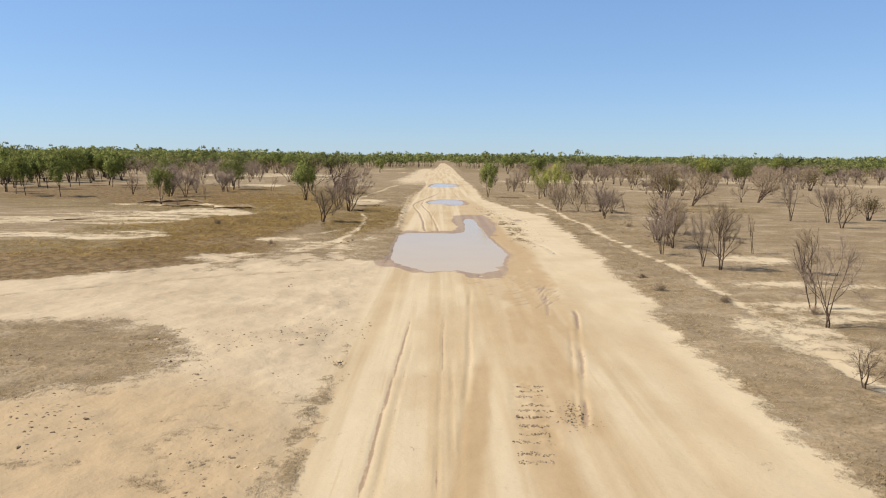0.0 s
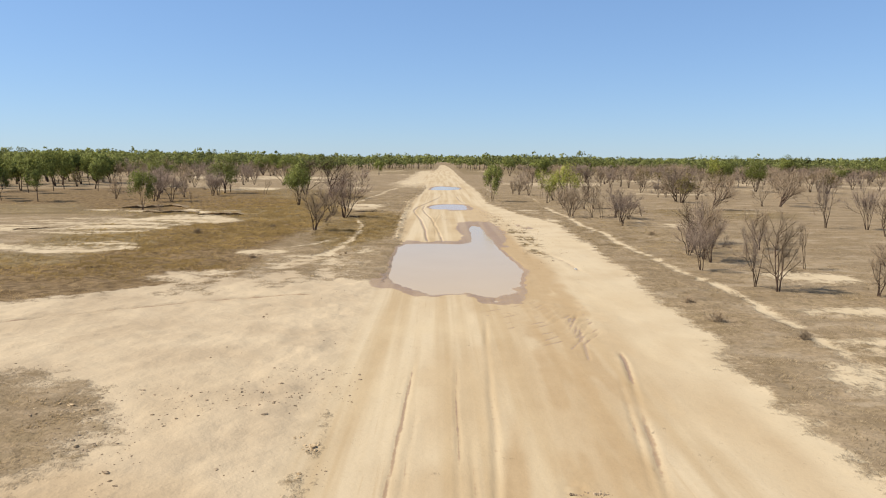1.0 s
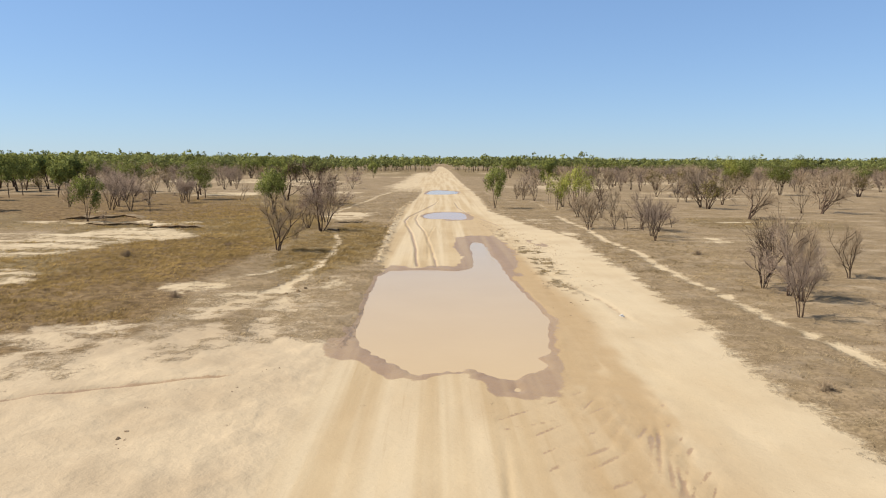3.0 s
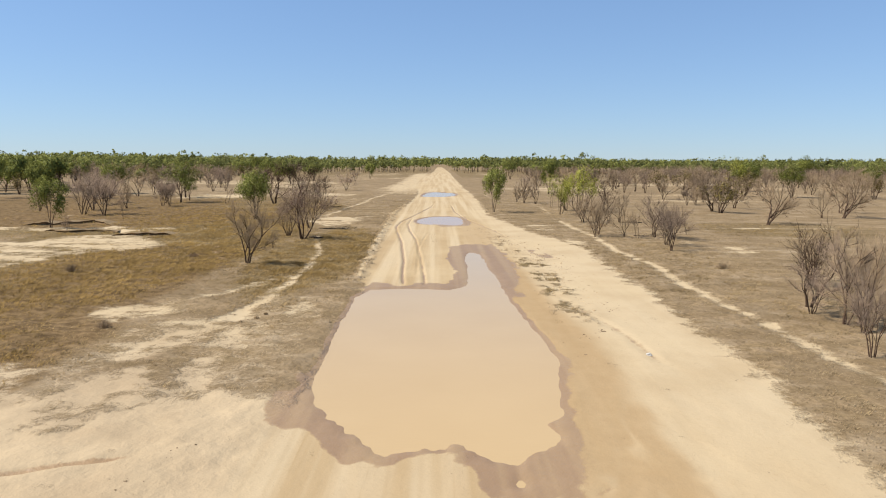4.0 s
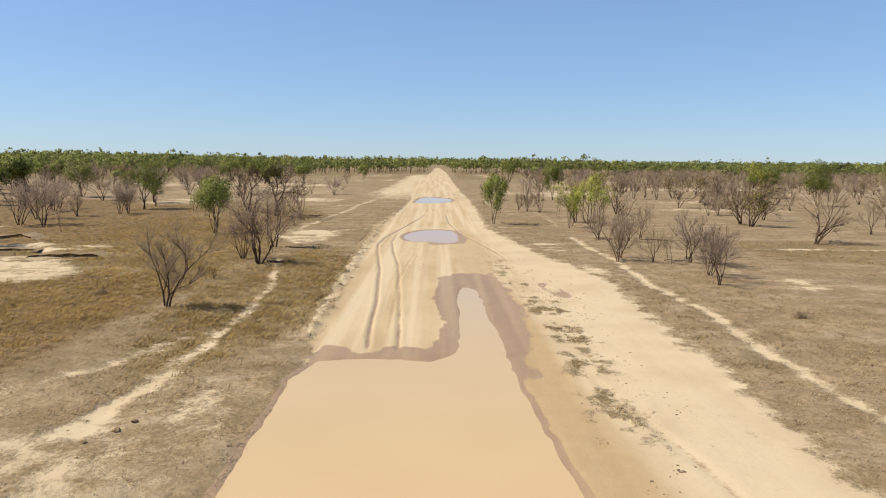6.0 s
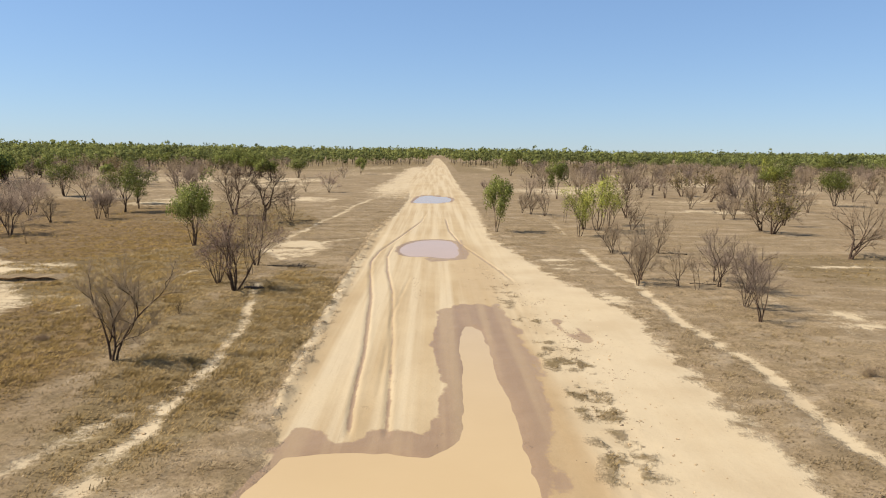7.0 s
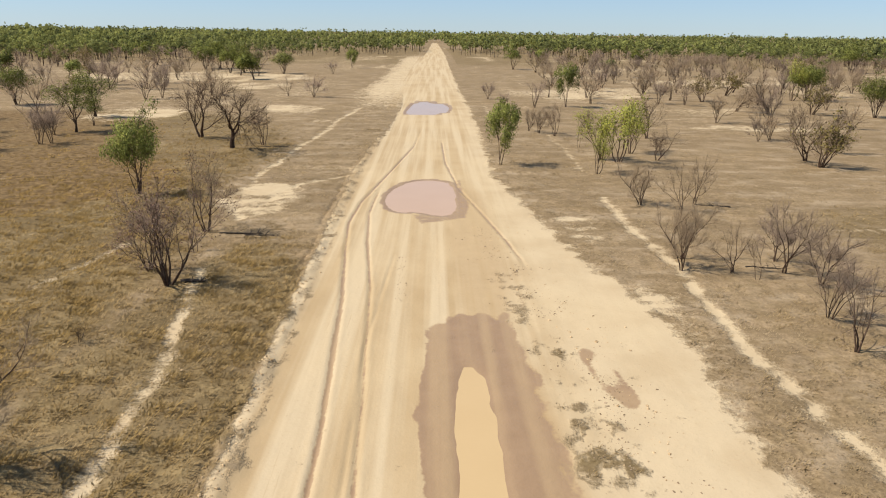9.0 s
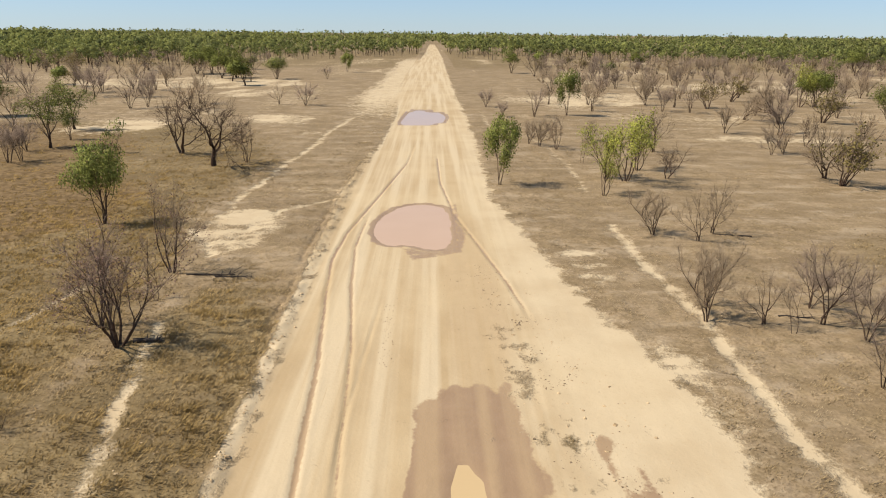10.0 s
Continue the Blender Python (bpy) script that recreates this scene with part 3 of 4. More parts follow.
def soup(name, verts, faces_per, material, olive=None, ways=None):
    """A mesh of loose triangles from an array of corners (3 rows a face)."""
    me = bpy.data.meshes.new(name)
    n = len(verts)
    me.vertices.add(n)
    me.vertices.foreach_set("co", verts.astype(np.float32).ravel())
    me.loops.add(n)
    me.loops.foreach_set("vertex_index", np.arange(n))
    me.polygons.add(n // faces_per)
    me.polygons.foreach_set("loop_start", np.arange(0, n, faces_per))
    me.update(calc_edges=True)
    me.materials.append(material)
    if olive is not None:
        me.attributes.new("olive", "FLOAT", "POINT").data.foreach_set("value", olive.astype(np.float32))
    if ways is not None:
        me.polygons.foreach_set("use_smooth", np.ones(n // faces_per, bool))
        me.normals_split_custom_set_from_vertices(ways)
    return me


xs = spaced(-27, 27, (-2600, 2600), 0.24, 1.085, 0.28)
xs = np.unique(np.concatenate((xs[(xs < -7.3) | (xs > 11.2)], np.arange(-7.2, -2.6, 0.125), np.arange(-2.6, 8.5, 0.09), np.arange(8.5, 11.15, 0.125))))
ys = spaced(12, 142, (-300, 4200), 0.28, 1.05, 0.32)
ys = np.unique(np.concatenate((ys[(ys < 16) | (ys > 53)], np.arange(16.1, 52.9, 0.17))))
ground = new("ground", grid_mesh("ground", xs, ys))
ground.data.materials.append(GROUND)
tagged(ground, "flat dry savanna ground with a sandy dirt road", "ground", kind="structure")


def puddle(name, shore, label, material):
    """A sheet of water a little wider than its basin."""
    cx, cy = np.mean(shore, 0)
    pts = rounded(shore, 2)
    bm = bmesh.new()
    n = len(pts)
    rim = []
    for k, (x, y) in enumerate(pts):
        (ax, ay), (bx, by) = pts[k - 1], pts[(k + 1) % n]
        size = math.hypot(bx - ax, by - ay)
        side = 0.4 * (1 if area(np.array([x + 0.1 * (by - ay) / size]), np.array([y - 0.1 * (bx - ax) / size]), pts)[0] < 0 else -1)
        rim.append(bm.verts.new((x + side * (by - ay) / size - cx, y - side * (bx - ax) / size - cy, 0)))
    bmesh.ops.triangulate(bm, faces=[bm.faces.new(rim)])
    bmesh.ops.recalc_face_normals(bm, faces=bm.faces)
    if sum(f.normal.z for f in bm.faces) < 0:
        bmesh.ops.reverse_faces(bm, faces=bm.faces)
    me = bpy.data.meshes.new(name)
    bm.to_mesh(me)
    bm.free()
    me.materials.append(material)
    ob = new(name, me)
    ob.matrix_world = pose(cx, cy, -0.045)
    return tagged(ob, label, "puddle", "puddles on the road", "structure")


puddle("water", BIG_PUDDLE, "large shallow puddle of muddy tan water", WATER)
puddle("water", MID_PUDDLE, "oval puddle of muddy water on the sandy road", WATER_PINK)
puddle("water", FAR_PUDDLE, "muddy puddle far down the sandy road", WATER_PINK)


# ---- trees ----
class Wood:
    """Collects tapered tubes and leaf blades for one mesh."""

    def __init__(self):
        self.v, self.f, self.n = [], [], []

    def tube(self, pts, r0, r1, sides=4):
        base, n = len(self.v), len(pts)
        for k, p in enumerate(pts):
            a = pts[min(k + 1, n - 1)] - pts[max(k - 1, 0)]
            a.normalize()
            u = a.orthogonal().normalized()
            w = a.cross(u)
            r = r0 + (r1 - r0) * k / (n - 1)
            for s in range(sides):
                t = math.tau * s / sides
                self.v.append(p + r * (math.cos(t) * u + math.sin(t) * w))
        for k in range(n - 1):
            for s in range(sides):
                q = (s + 1) % sides
                self.f.append((base + k * sides + s, base + k * sides + q, base + (k + 1) * sides + q, base + (k + 1) * sides + s))

    def twig(self, p, q, r):
        base = len(self.v)
        a = (q - p).normalized()
        u = a.orthogonal().normalized() * r
        w = a.cross(u)
        self.v += [p + u, p - 0.5 * u + 0.87 * w, p - 0.5 * u - 0.87 * w, q]
        self.f += [(base, base + 1, base + 3), (base + 1, base + 2, base + 3), (base + 2, base, base + 3)]

    def sliver(self, p, q, w):
        base = len(self.v)
        self.v += [p + w, p - w, q]
        self.f.append((base, base + 1, base + 2))

    def leaf(self, p, a, b, out):
        """A blade of leaves at p that is shaded as part of a rounded clump, whose outside lies towards out."""
        base = len(self.v)
        if a.cross(b).dot(out) < 0:
            b = -b
        self.v += [p - 0.5 * a, p - 0.5 * b, p + 0.5 * a, p + 0.5 * b]
        self.n += [out] * 4
        self.f.append((base, base + 1, base + 2, base + 3))

    def mesh(self, name, material, smooth_it=False):
        me = bpy.data.meshes.new(name)
        me.from_pydata([tuple(v) for v in self.v], [], self.f)
        me.materials.append(material)
        if smooth_it or self.n:
            me.polygons.foreach_set("use_smooth", np.ones(len(self.f), bool))
        if self.n:
            me.normals_split_custom_set_from_vertices([tuple(v) for v in self.n])
        return me


def bend(rng, p, d, length, steps, wander, lift):
    """A crooked line of points that starts at p towards d."""
    pts, d = [p.copy()], d.copy()
    for _ in range(steps):
        d = d + Vector((rng.gauss(0, wander), rng.gauss(0, wander), rng.gauss(0, wander) + lift))
        d.normalize()
        pts.append(pts[-1] + d * length / steps)
    return pts, d


def away(rng, d, angle):
    """d turned by the angle (degrees) to a random side."""
    u = d.orthogonal().normalized()
    u.rotate(Matrix.Rotation(rng.uniform(0, math.tau), 3, d))
    return (d * math.cos(radians(angle)) + u * math.sin(radians(angle))).normalized()


def any_way(rng):
    v = Vector((rng.gauss(0, 1), rng.gauss(0, 1), rng.gauss(0, 1)))
    return v.normalized()


def skeleton(rng, wood, height, stems, spread, wander, levels, thick, fork=(2, 3), angle=(22, 48), squat=1.0):
    """Stems and limbs from the ground up; returns the outer limbs' points and ways."""
    tips = []
    todo = []
    for k in range(stems):
        az = math.tau * (k + rng.uniform(-0.3, 0.3)) / stems
        tilt = radians(spread * rng.uniform(0.35, 1.0)) if stems > 1 else radians(rng.uniform(0, 8))
        d = Vector((math.sin(tilt) * math.cos(az), math.sin(tilt) * math.sin(az), math.cos(tilt)))
        p = Vector((0.10 * math.cos(az), 0.10 * math.sin(az), -0.15)) * (1 if stems > 1 else 0.2)
        p.z = -0.15
        todo.append((p, d, height * rng.uniform(0.30, 0.42) * squat, thick * rng.uniform(0.7, 1.0), 0))
    while todo:
        p, d, length, r, level = todo.pop()
        pts, end = bend(rng, p, d, length, 4 if level < 2 else 3, wander, 0.09 if level < 2 else 0.02)
        r_end = r * 0.55
        wood.tube(pts, r, r_end, 5 if level == 0 else (4 if level == 1 else 3))
        if level >= levels - 1:
            tips.append((pts, end))
            continue
        if level > 0:
            tips.append((pts[1:], end))
        if level == 0:
            length /= squat
        for _ in range(rng.randint(*fork)):
            at = pts[rng.choice((2, 3, -1, -1))] if len(pts) > 3 else pts[-1]
            todo.append((at, away(rng, end, rng.uniform(*angle)), length * rng.uniform(0.55, 0.88), r_end * 0.8, level + 1))
        todo.append((pts[-1], away(rng, end, rng.uniform(4, 18)), length * rng.uniform(0.65, 0.92), r_end, level + 1))
    return tips


def tree_thing(name, label, parts, group):
    root = tagged(new(name), label, "tree", group)
    for part_name, me, part_label in parts:
        ob = new(part_name, me)
        ob.parent = root
        if part_label:
            tagged(ob, part_label)
    return root


def bare_tree(seed, stems, spread, wander, levels, twigs, tone, label, thick=0.075, fork=(2, 3), leaves=0, leaf_mat=None, angle=(18, 42), fuzz=6, gauge=1.0, reach=1.0, spray=(0.08, 0.15), squat=1.0):
    """A leafless tree about 5 m high; many fine twigs make its crown."""
    rng = random.Random(seed)
    wood, fine = Wood(), Wood()
    tips = skeleton(rng, wood, 5.0, stems, spread, wander, levels, thick, fork, angle, squat)
    for pts, end in tips:
        for _ in range(twigs):
            k = rng.randrange(len(pts) - 1)
            p = pts[k].lerp(pts[k + 1], rng.random())
            d = (away(rng, end, rng.uniform(10, 60)) + Vector((0, 0, 0.25))).normalized()
            q = p + d * rng.uniform(0.3, 0.75) * reach
            fine.twig(p, q, rng.uniform(0.0045, 0.0075) * gauge)
            for _ in range(fuzz):
                b = p.lerp(q, rng.uniform(0.15, 1.0))
                e = (away(rng, d, rng.uniform(15, 60)) + Vector((0, 0, 0.2))).normalized()
                fine.sliver(b, b + e * rng.uniform(0.12, 0.42) * reach, e.orthogonal().normalized() * 0.0044 * gauge)
    parts = [("trunk", wood.mesh("trunk", BARK, True), ""), ("crown", fine.mesh("crown", tone), "crown of fine bare twigs")]
    if leaves:
        lf = Wood()
        for pts, end in tips:
            c = pts[-1].lerp(pts[0], 0.7 * rng.random() ** 2)
            for _ in range(leaves):
                out = (any_way(rng) + Vector((0, 0, 0.3))).normalized()
                a = any_way(rng)
                lf.leaf(c + out * rng.uniform(0.05, 0.5), a * rng.uniform(*spray), a.orthogonal().normalized() * rng.uniform(*spray) * 0.6, out)
        parts.append(("leaves", lf.mesh("leaves", leaf_mat), "sparse small leaves"))
    return tree_thing("bare_tree" if leaf_mat != LEAF_OLIVE else "bush_tree", label, parts, "bare trees of the savanna")


def leafy_tree(seed, stems, spread, levels, leaves, leaf_mat, label, shape=(0.5, 0.5, 0.4), size=(0.16, 0.30), thick=0.09, fork=(2, 3), low=0.55, angle=(22, 48), gaps=0.12):
    """A tree whose limbs end in rounded, ragged clumps of hanging leaves with gaps between them."""
    rng = random.Random(seed)
    wood, crown = Wood(), Wood()
    tips = skeleton(rng, wood, 5.0, stems, spread, 0.13, levels, thick, fork, angle)
    top = max(pts[-1].z for pts, _ in tips)
    mid = sum((pts[-1] for pts, _ in tips), Vector()) / len(tips)
    for pts, end in tips:
        c = pts[-1]
        if c.z < low * top or rng.random() < gaps:
            continue
        puff = rng.uniform(0.65, 1.25)
        whole = (c - mid).normalized()
        for _ in range(int(leaves * puff * puff)):
            out = (any_way(rng) + Vector((0, 0, 0.25))).normalized()
            r = puff * rng.random() ** 0.45 * 1.5
            p = c + Vector([o * r * s for o, s in zip(out, shape)])
            a = (any_way(rng) + Vector((0, 0, -0.7))).normalized()
            crown.leaf(p, a * rng.uniform(*size), away(rng, a.orthogonal().normalized(), 20) * rng.uniform(*size) * 0.5,
                       (out + 0.55 * whole + 0.35 * any_way(rng) + Vector((0, 0, 0.15))).normalized())
    return tree_thing("gum_tree", label, [("trunk", wood.mesh("trunk", BARK, True), ""), ("crown", crown.mesh("crown", leaf_mat), "ragged leafy crown")], "leafy trees of the savanna")


PROTOTYPES = {
    "fan": bare_tree(1, 5, 17, 0.12, 3, 11, TWIG, "leafless many-stemmed shrubby tree with purple-grey twigs", 0.056, angle=(20, 50), fuzz=9),
    "fan2": bare_tree(2, 4, 15, 0.14, 3, 14, TWIG, "leafless fan-shaped tree with grey-brown twigs", 0.068, angle=(22, 54), fuzz=9),
    "fan3": bare_tree(12, 3, 11, 0.14, 4, 8, TWIG, "leafless upright tree with a hazy mauve-grey crown", 0.076, (1, 2), angle=(22, 54), fuzz=9),
    "vase": bare_tree(3, 3, 16, 0.15, 3, 14, TWIG_TAN, "leafless slender tree with tan-grey twigs", 0.068, angle=(22, 52), fuzz=9),
    "vase2": bare_tree(13, 3, 18, 0.16, 4, 6, TWIG_TAN, "leafless open tree forking near the ground", 0.080, (1, 2), angle=(22, 54), fuzz=7, squat=0.7),
    "gnarl": bare_tree(4, 1, 10, 0.24, 5, 3, BARK, "gnarled dead tree with crooked dark limbs", 0.19, (2, 3), angle=(30, 64), fuzz=3, squat=0.75),
    "gnarl2": bare_tree(5, 2, 18, 0.20, 4, 4, BARK, "crooked bare tree with dark spreading limbs", 0.10, (2, 3), angle=(24, 56), fuzz=4, squat=0.8),
    "spread": bare_tree(6, 2, 22, 0.16, 4, 6, TWIG_TAN, "bare low-forking tree with a wide rounded crown", 0.13, (2, 3), angle=(26, 60), fuzz=7, squat=0.45),
    "withered": bare_tree(7, 7, 33, 0.10, 4, 3, TWIG, "large shrubby tree with withered purple-brown leaves", 0.070, (1, 2), 9, LEAF_BROWN, angle=(14, 40), fuzz=5, spray=(0.06, 0.12)),
    "sparse": bare_tree(8, 4, 22, 0.13, 4, 4, TWIG_TAN, "thin open tree with a few withered leaves", 0.068, (1, 2), 6, LEAF_BROWN, angle=(16, 42), fuzz=6, spray=(0.06, 0.12)),
    "olive": bare_tree(29, 5, 28, 0.14, 3, 7, TWIG_TAN, "wide bushy tree with thin olive-brown leaves", 0.08, (2, 3), 10, LEAF_OLIVE, angle=(22, 56), fuzz=4, spray=(0.12, 0.24), squat=0.7),
    "stick": bare_tree(10, 2, 10, 0.12, 2, 10, TWIG_TAN, "small leafless sapling standing in dry grass", 0.040, angle=(10, 28)),
    "gum": leafy_tree(31, 7, 20, 3, 74, LEAF, "green leafy gum tree with several slim stems", (0.44, 0.44, 0.40), (0.11, 0.21), 0.06, (2, 3), 0.42, gaps=0.04),
    "gum2": leafy_tree(22, 2, 26, 4, 50, LEAF, "broad green gum tree with a forked trunk", (0.46, 0.46, 0.32), (0.12, 0.23), 0.13, low=0.46, gaps=0.06),
    "gum3": leafy_tree(25, 1, 20, 4, 74, LEAF, "tall green gum tree with a single slim trunk", (0.48, 0.48, 0.36), (0.13, 0.25), 0.12, low=0.42, gaps=0.05),
    "column": leafy_tree(23, 3, 8, 3, 96, LEAF, "narrow upright green gum tree beside the road", (0.34, 0.34, 0.46), (0.11, 0.20), 0.06, (2, 3), 0.12, (8, 20), gaps=0.04),
    "yellow": leafy_tree(24, 4, 16, 3, 44, LEAF_YELLOW, "yellow-green wispy tree with slim stems", (0.28, 0.28, 0.44), (0.10, 0.19), 0.06, (2, 3), 0.36, (12, 28), 0.25),
    "far_bare": bare_tree(41, 4, 18, 0.13, 3, 7, TWIG, "bare purple-grey tree far out on the plain", 0.058, (1, 2), angle=(22, 54), fuzz=3, gauge=2.5, reach=1.5, squat=0.8),
    "far_bare2": bare_tree(42, 4, 16, 0.14, 3, 7, TWIG_TAN, "bare tan-grey tree far out on the plain", 0.058, (1, 2), angle=(22, 54), fuzz=3, gauge=2.5, reach=1.5, squat=0.8),
    "far_gum": leafy_tree(43, 2, 24, 3, 62, LEAF, "green gum tree far out on the plain", (0.62, 0.62, 0.46), (0.24, 0.42), 0.11, low=0.40, gaps=0.03),
}
TOPS = {}
for key, root in PROTOTYPES.items():
    leafy = key in ("gum", "gum2", "gum3", "column", "yellow", "far_gum")
    TOPS[key] = np.percentile([v.co.z for c in root.children for v in c.data.vertices], 97.5 if leafy else 99)
USED = set()


def plant(kind, x, y, height, turn=0.0, wide=1.0):
    """Stand a tree of the kind at x, y with the height given."""
    root = PROTOTYPES[kind]
    s = height / TOPS[kind]
    m = pose(x, y, 0, 0, 0, turn) @ Matrix.Diagonal((s * wide, s * wide, s, 1))
    if kind in USED:
        return copy_thing(root, m @ Matrix.Diagonal([1 / c for c in root.scale] + [1]))
    USED.add(kind)
    root.matrix_world = m
    return root


# trees beside the left of the road
for kind, x, y, h, wide in (
        ("withered", -14.3, 108.2, 6.9, 1.3), ("withered", -16.4, 110.6, 5.2, 1.0), ("sparse", -15.6, 119.9, 6.4, 1.0), ("stick", -14.8, 114.8, 3.0, 1.0), ("gum", -25.8, 132.2, 7.2, 0.64),
        ("vase", -15.2, 89.2, 5.3, 1.0), ("gnarl", -24.4, 159.4, 8.8, 1.35), ("gnarl2", -31.5, 168.2, 8.6, 1.25), ("sparse", -21.1, 162.2, 5.8, 1.0),
        ("gum2", -51.5, 172.5, 8.0, 0.95), ("gum2", -52.3, 180, 4.6, 0.8), ("fan", -50.3, 160.5, 5.6, 1.0), ("fan2", -53.1, 169.5, 4.2, 1.0),
        ("fan2", -61.5, 224, 5.5, 1.0), ("fan", -58.9, 227, 5.4, 1.0), ("fan", -87.9, 260, 7.1, 1.0), ("fan2", -85, 263, 7.0, 1.0),
        ("gum2", -82, 349, 9.4, 1.2), ("gum2", -74.8, 350, 9.4, 1.2)):
    plant(kind, x, y, h, 37 * x, wide)
for kind, x, y, h, wide in (
        ("gum", -51, 320, 7.5, 1.0), ("vase2", -32.3, 235, 4.6, 1.2), ("fan2", -26, 233, 5.2, 1.1), ("fan", -34, 323, 4.8, 1.0),
        ("column", -32, 365, 7.3, 1.0), ("fan", -54.7, 140.3, 6.3, 1.2), ("fan2", -51.6, 140.5, 6.2, 1.0), ("column", -48.1, 119.2, 6.0, 0.9), ("fan", -49.5, 161.8, 5.0, 0.9),
        ("fan2", -63.7, 165.3, 5.7, 1.0), ("fan", -65.8, 171, 5.6, 1.0), ("gum", -81, 209, 7.4, 1.0), ("vase", -54.5, 155, 4.5, 1.0),
        ("stick", -45.1, 132.8, 2.7, 1.0), ("gum3", -75.0, 137.0, 7.8, 0.80), ("gum3", -82.6, 138.4, 7.4, 0.72), ("gum3", -88, 144, 7.4, 0.64)):
    plant(kind, x, y, h, 41 * x, wide)
for kind, x, y, h, wide in (
        ("gum2", -95, 152, 6.8, 1.0), ("vase", -64.9, 146.4, 4.7, 1.0), ("gum3", -93.7, 166, 8.6, 0.80), ("fan", -58, 150, 6.4, 1.0), ("gum2", -57, 191, 7.7, 1.0),
        ("stick", -41, 168.7, 3.8, 1.4), ("gum3", -84, 178, 7.4, 0.80), ("gum2", -104, 170, 7.6, 1.0), ("fan2", -75, 185, 6.0, 1.1), ("gum3", -112, 158, 7.3, 0.80),
        ("gum3", -96.5, 186, 9.2, 0.80), ("fan", -70, 205, 6.0, 1.0), ("gum2", -120, 200, 8.2, 1.0), ("sparse", -43, 113.5, 2.0, 1.0)):
    plant(kind, x, y, h, 43 * x, wide)
# trees beside the right of the road
for kind, x, y, h, wide in (
        ("column", 10.1, 149.6, 7.2, 0.75), ("column", 30.2, 217.5, 8.5, 0.8), ("fan", 14.7, 233, 3.9, 1.2), ("fan3", 23.1, 215, 5.8, 1.2), ("vase", 17.3, 179.5, 3.6, 1.0),
        ("vase", 18.6, 177, 4.2, 1.0), ("sparse", 20.7, 174.4, 5.0, 1.0), ("stick", 22.1, 163.1, 4.8, 0.7), ("yellow", 20.5, 144.3, 4.8, 0.9), ("yellow", 23.2, 154.1, 6.2, 1.0),
        ("yellow", 24.8, 151.8, 7.6, 1.0), ("yellow", 28.0, 158.5, 6.0, 1.0), ("gnarl2", 30.0, 153.3, 4.0, 1.2), ("gnarl2", 34.5, 173, 6.4, 0.9), ("vase", 21.2, 129.7, 3.8, 1.1),
        ("vase2", 24.3, 127.8, 4.4, 1.0), ("vase2", 26.5, 130.3, 4.8, 1.0)):
    plant(kind, x, y, h, 47 * x, wide)
for kind, x, y, h, wide in (
        ("vase", 18.9, 111.7, 4.4, 0.78), ("vase2", 22.1, 111.2, 3.6, 1.1), ("fan3", 25.6, 111.2, 4.9, 0.9), ("fan2", 26.2, 113.8, 3.2, 1.0), ("stick", 23.2, 109.8, 2.9, 1.0),
        ("fan2", 26.9, 108.9, 3.8, 1.0), ("fan3", 23.6, 99.3, 4.4, 1.0), ("fan", 24.4, 103.4, 3.8, 1.0), ("olive", 49.0, 150.2, 6.7, 1.0), ("gnarl2", 59.6, 178.8, 5.2, 0.8),
        ("fan2", 50.6, 170.8, 4.2, 0.8), ("vase", 52.6, 171.4, 4.0, 1.0), ("spread", 69, 206.4, 7.8, 0.9), ("stick", 57.5, 204, 3.4, 1.2), ("spread", 64.9, 213.2, 5.4, 1.0),
        ("fan3", 58.2, 224.8, 6.0, 1.1), ("fan", 52.8, 226.6, 5.4, 1.0), ("vase", 53, 240, 5.6, 1.0)):
    plant(kind, x, y, h, 53 * x, wide)
for kind, x, y, h, wide in (
        ("yellow", 89.4, 239, 9.7, 1.0), ("gum", 93, 239.3, 8.4, 1.0), ("fan2", 100, 242.5, 5.1, 0.8), ("gum2", 182, 374, 11.0, 1.3), ("vase", 62.5, 308, 5.8, 1.0),
        ("fan", 71.5, 323, 4.8, 1.0), ("fan3", 19.9, 34.7, 4.6, 0.68), ("gnarl2", 16.0, 25.2, 1.9, 1.0), ("fan3", 21.0, 54.7, 4.4, 0.72), ("vase", 21.7, 53.0, 5.3, 0.72),
        ("vase", 22.5, 66.5, 5.0, 0.7), ("fan", 19.9, 61.7, 3.9, 0.8), ("fan2", 22.2, 71.0, 3.0, 1.0), ("stick", 28.7, 63.0, 3.8, 1.0), ("stick", 21.5, 39.1, 4.4, 1.0)):
    plant(kind, x, y, h, 59 * x, wide)
for kind, x, y, h, wide in (
        ("spread", 46.0, 127.0, 6.1, 1.0), ("gnarl2", 23.0, 72.8, 5.2, 0.9), ("fan2", 22.6, 68.4, 4.8, 0.8), ("vase2", 60.5, 139.5, 4.9, 1.0), ("spread", 49.3, 154.4, 6.4, 0.9),
        ("vase", 19.8, 114.2, 4.1, 0.75), ("fan3", 49.8, 98.1, 6.6, 0.72), ("fan", 53.9, 96.0, 6.0, 0.72), ("gnarl2", 51.3, 88.1, 5.4, 0.9), ("spread", 63.6, 139.2, 6.6, 1.0),
        ("olive", 62, 100, 4.2, 1.2), ("vase", 27.0, 80, 4.2, 1.0), ("fan", 16.5, 214, 3.2, 1.0), ("gum2", 35.2, 368.3, 9.4, 1.0)):
    plant(kind, x, y, h, 61 * x, wide)

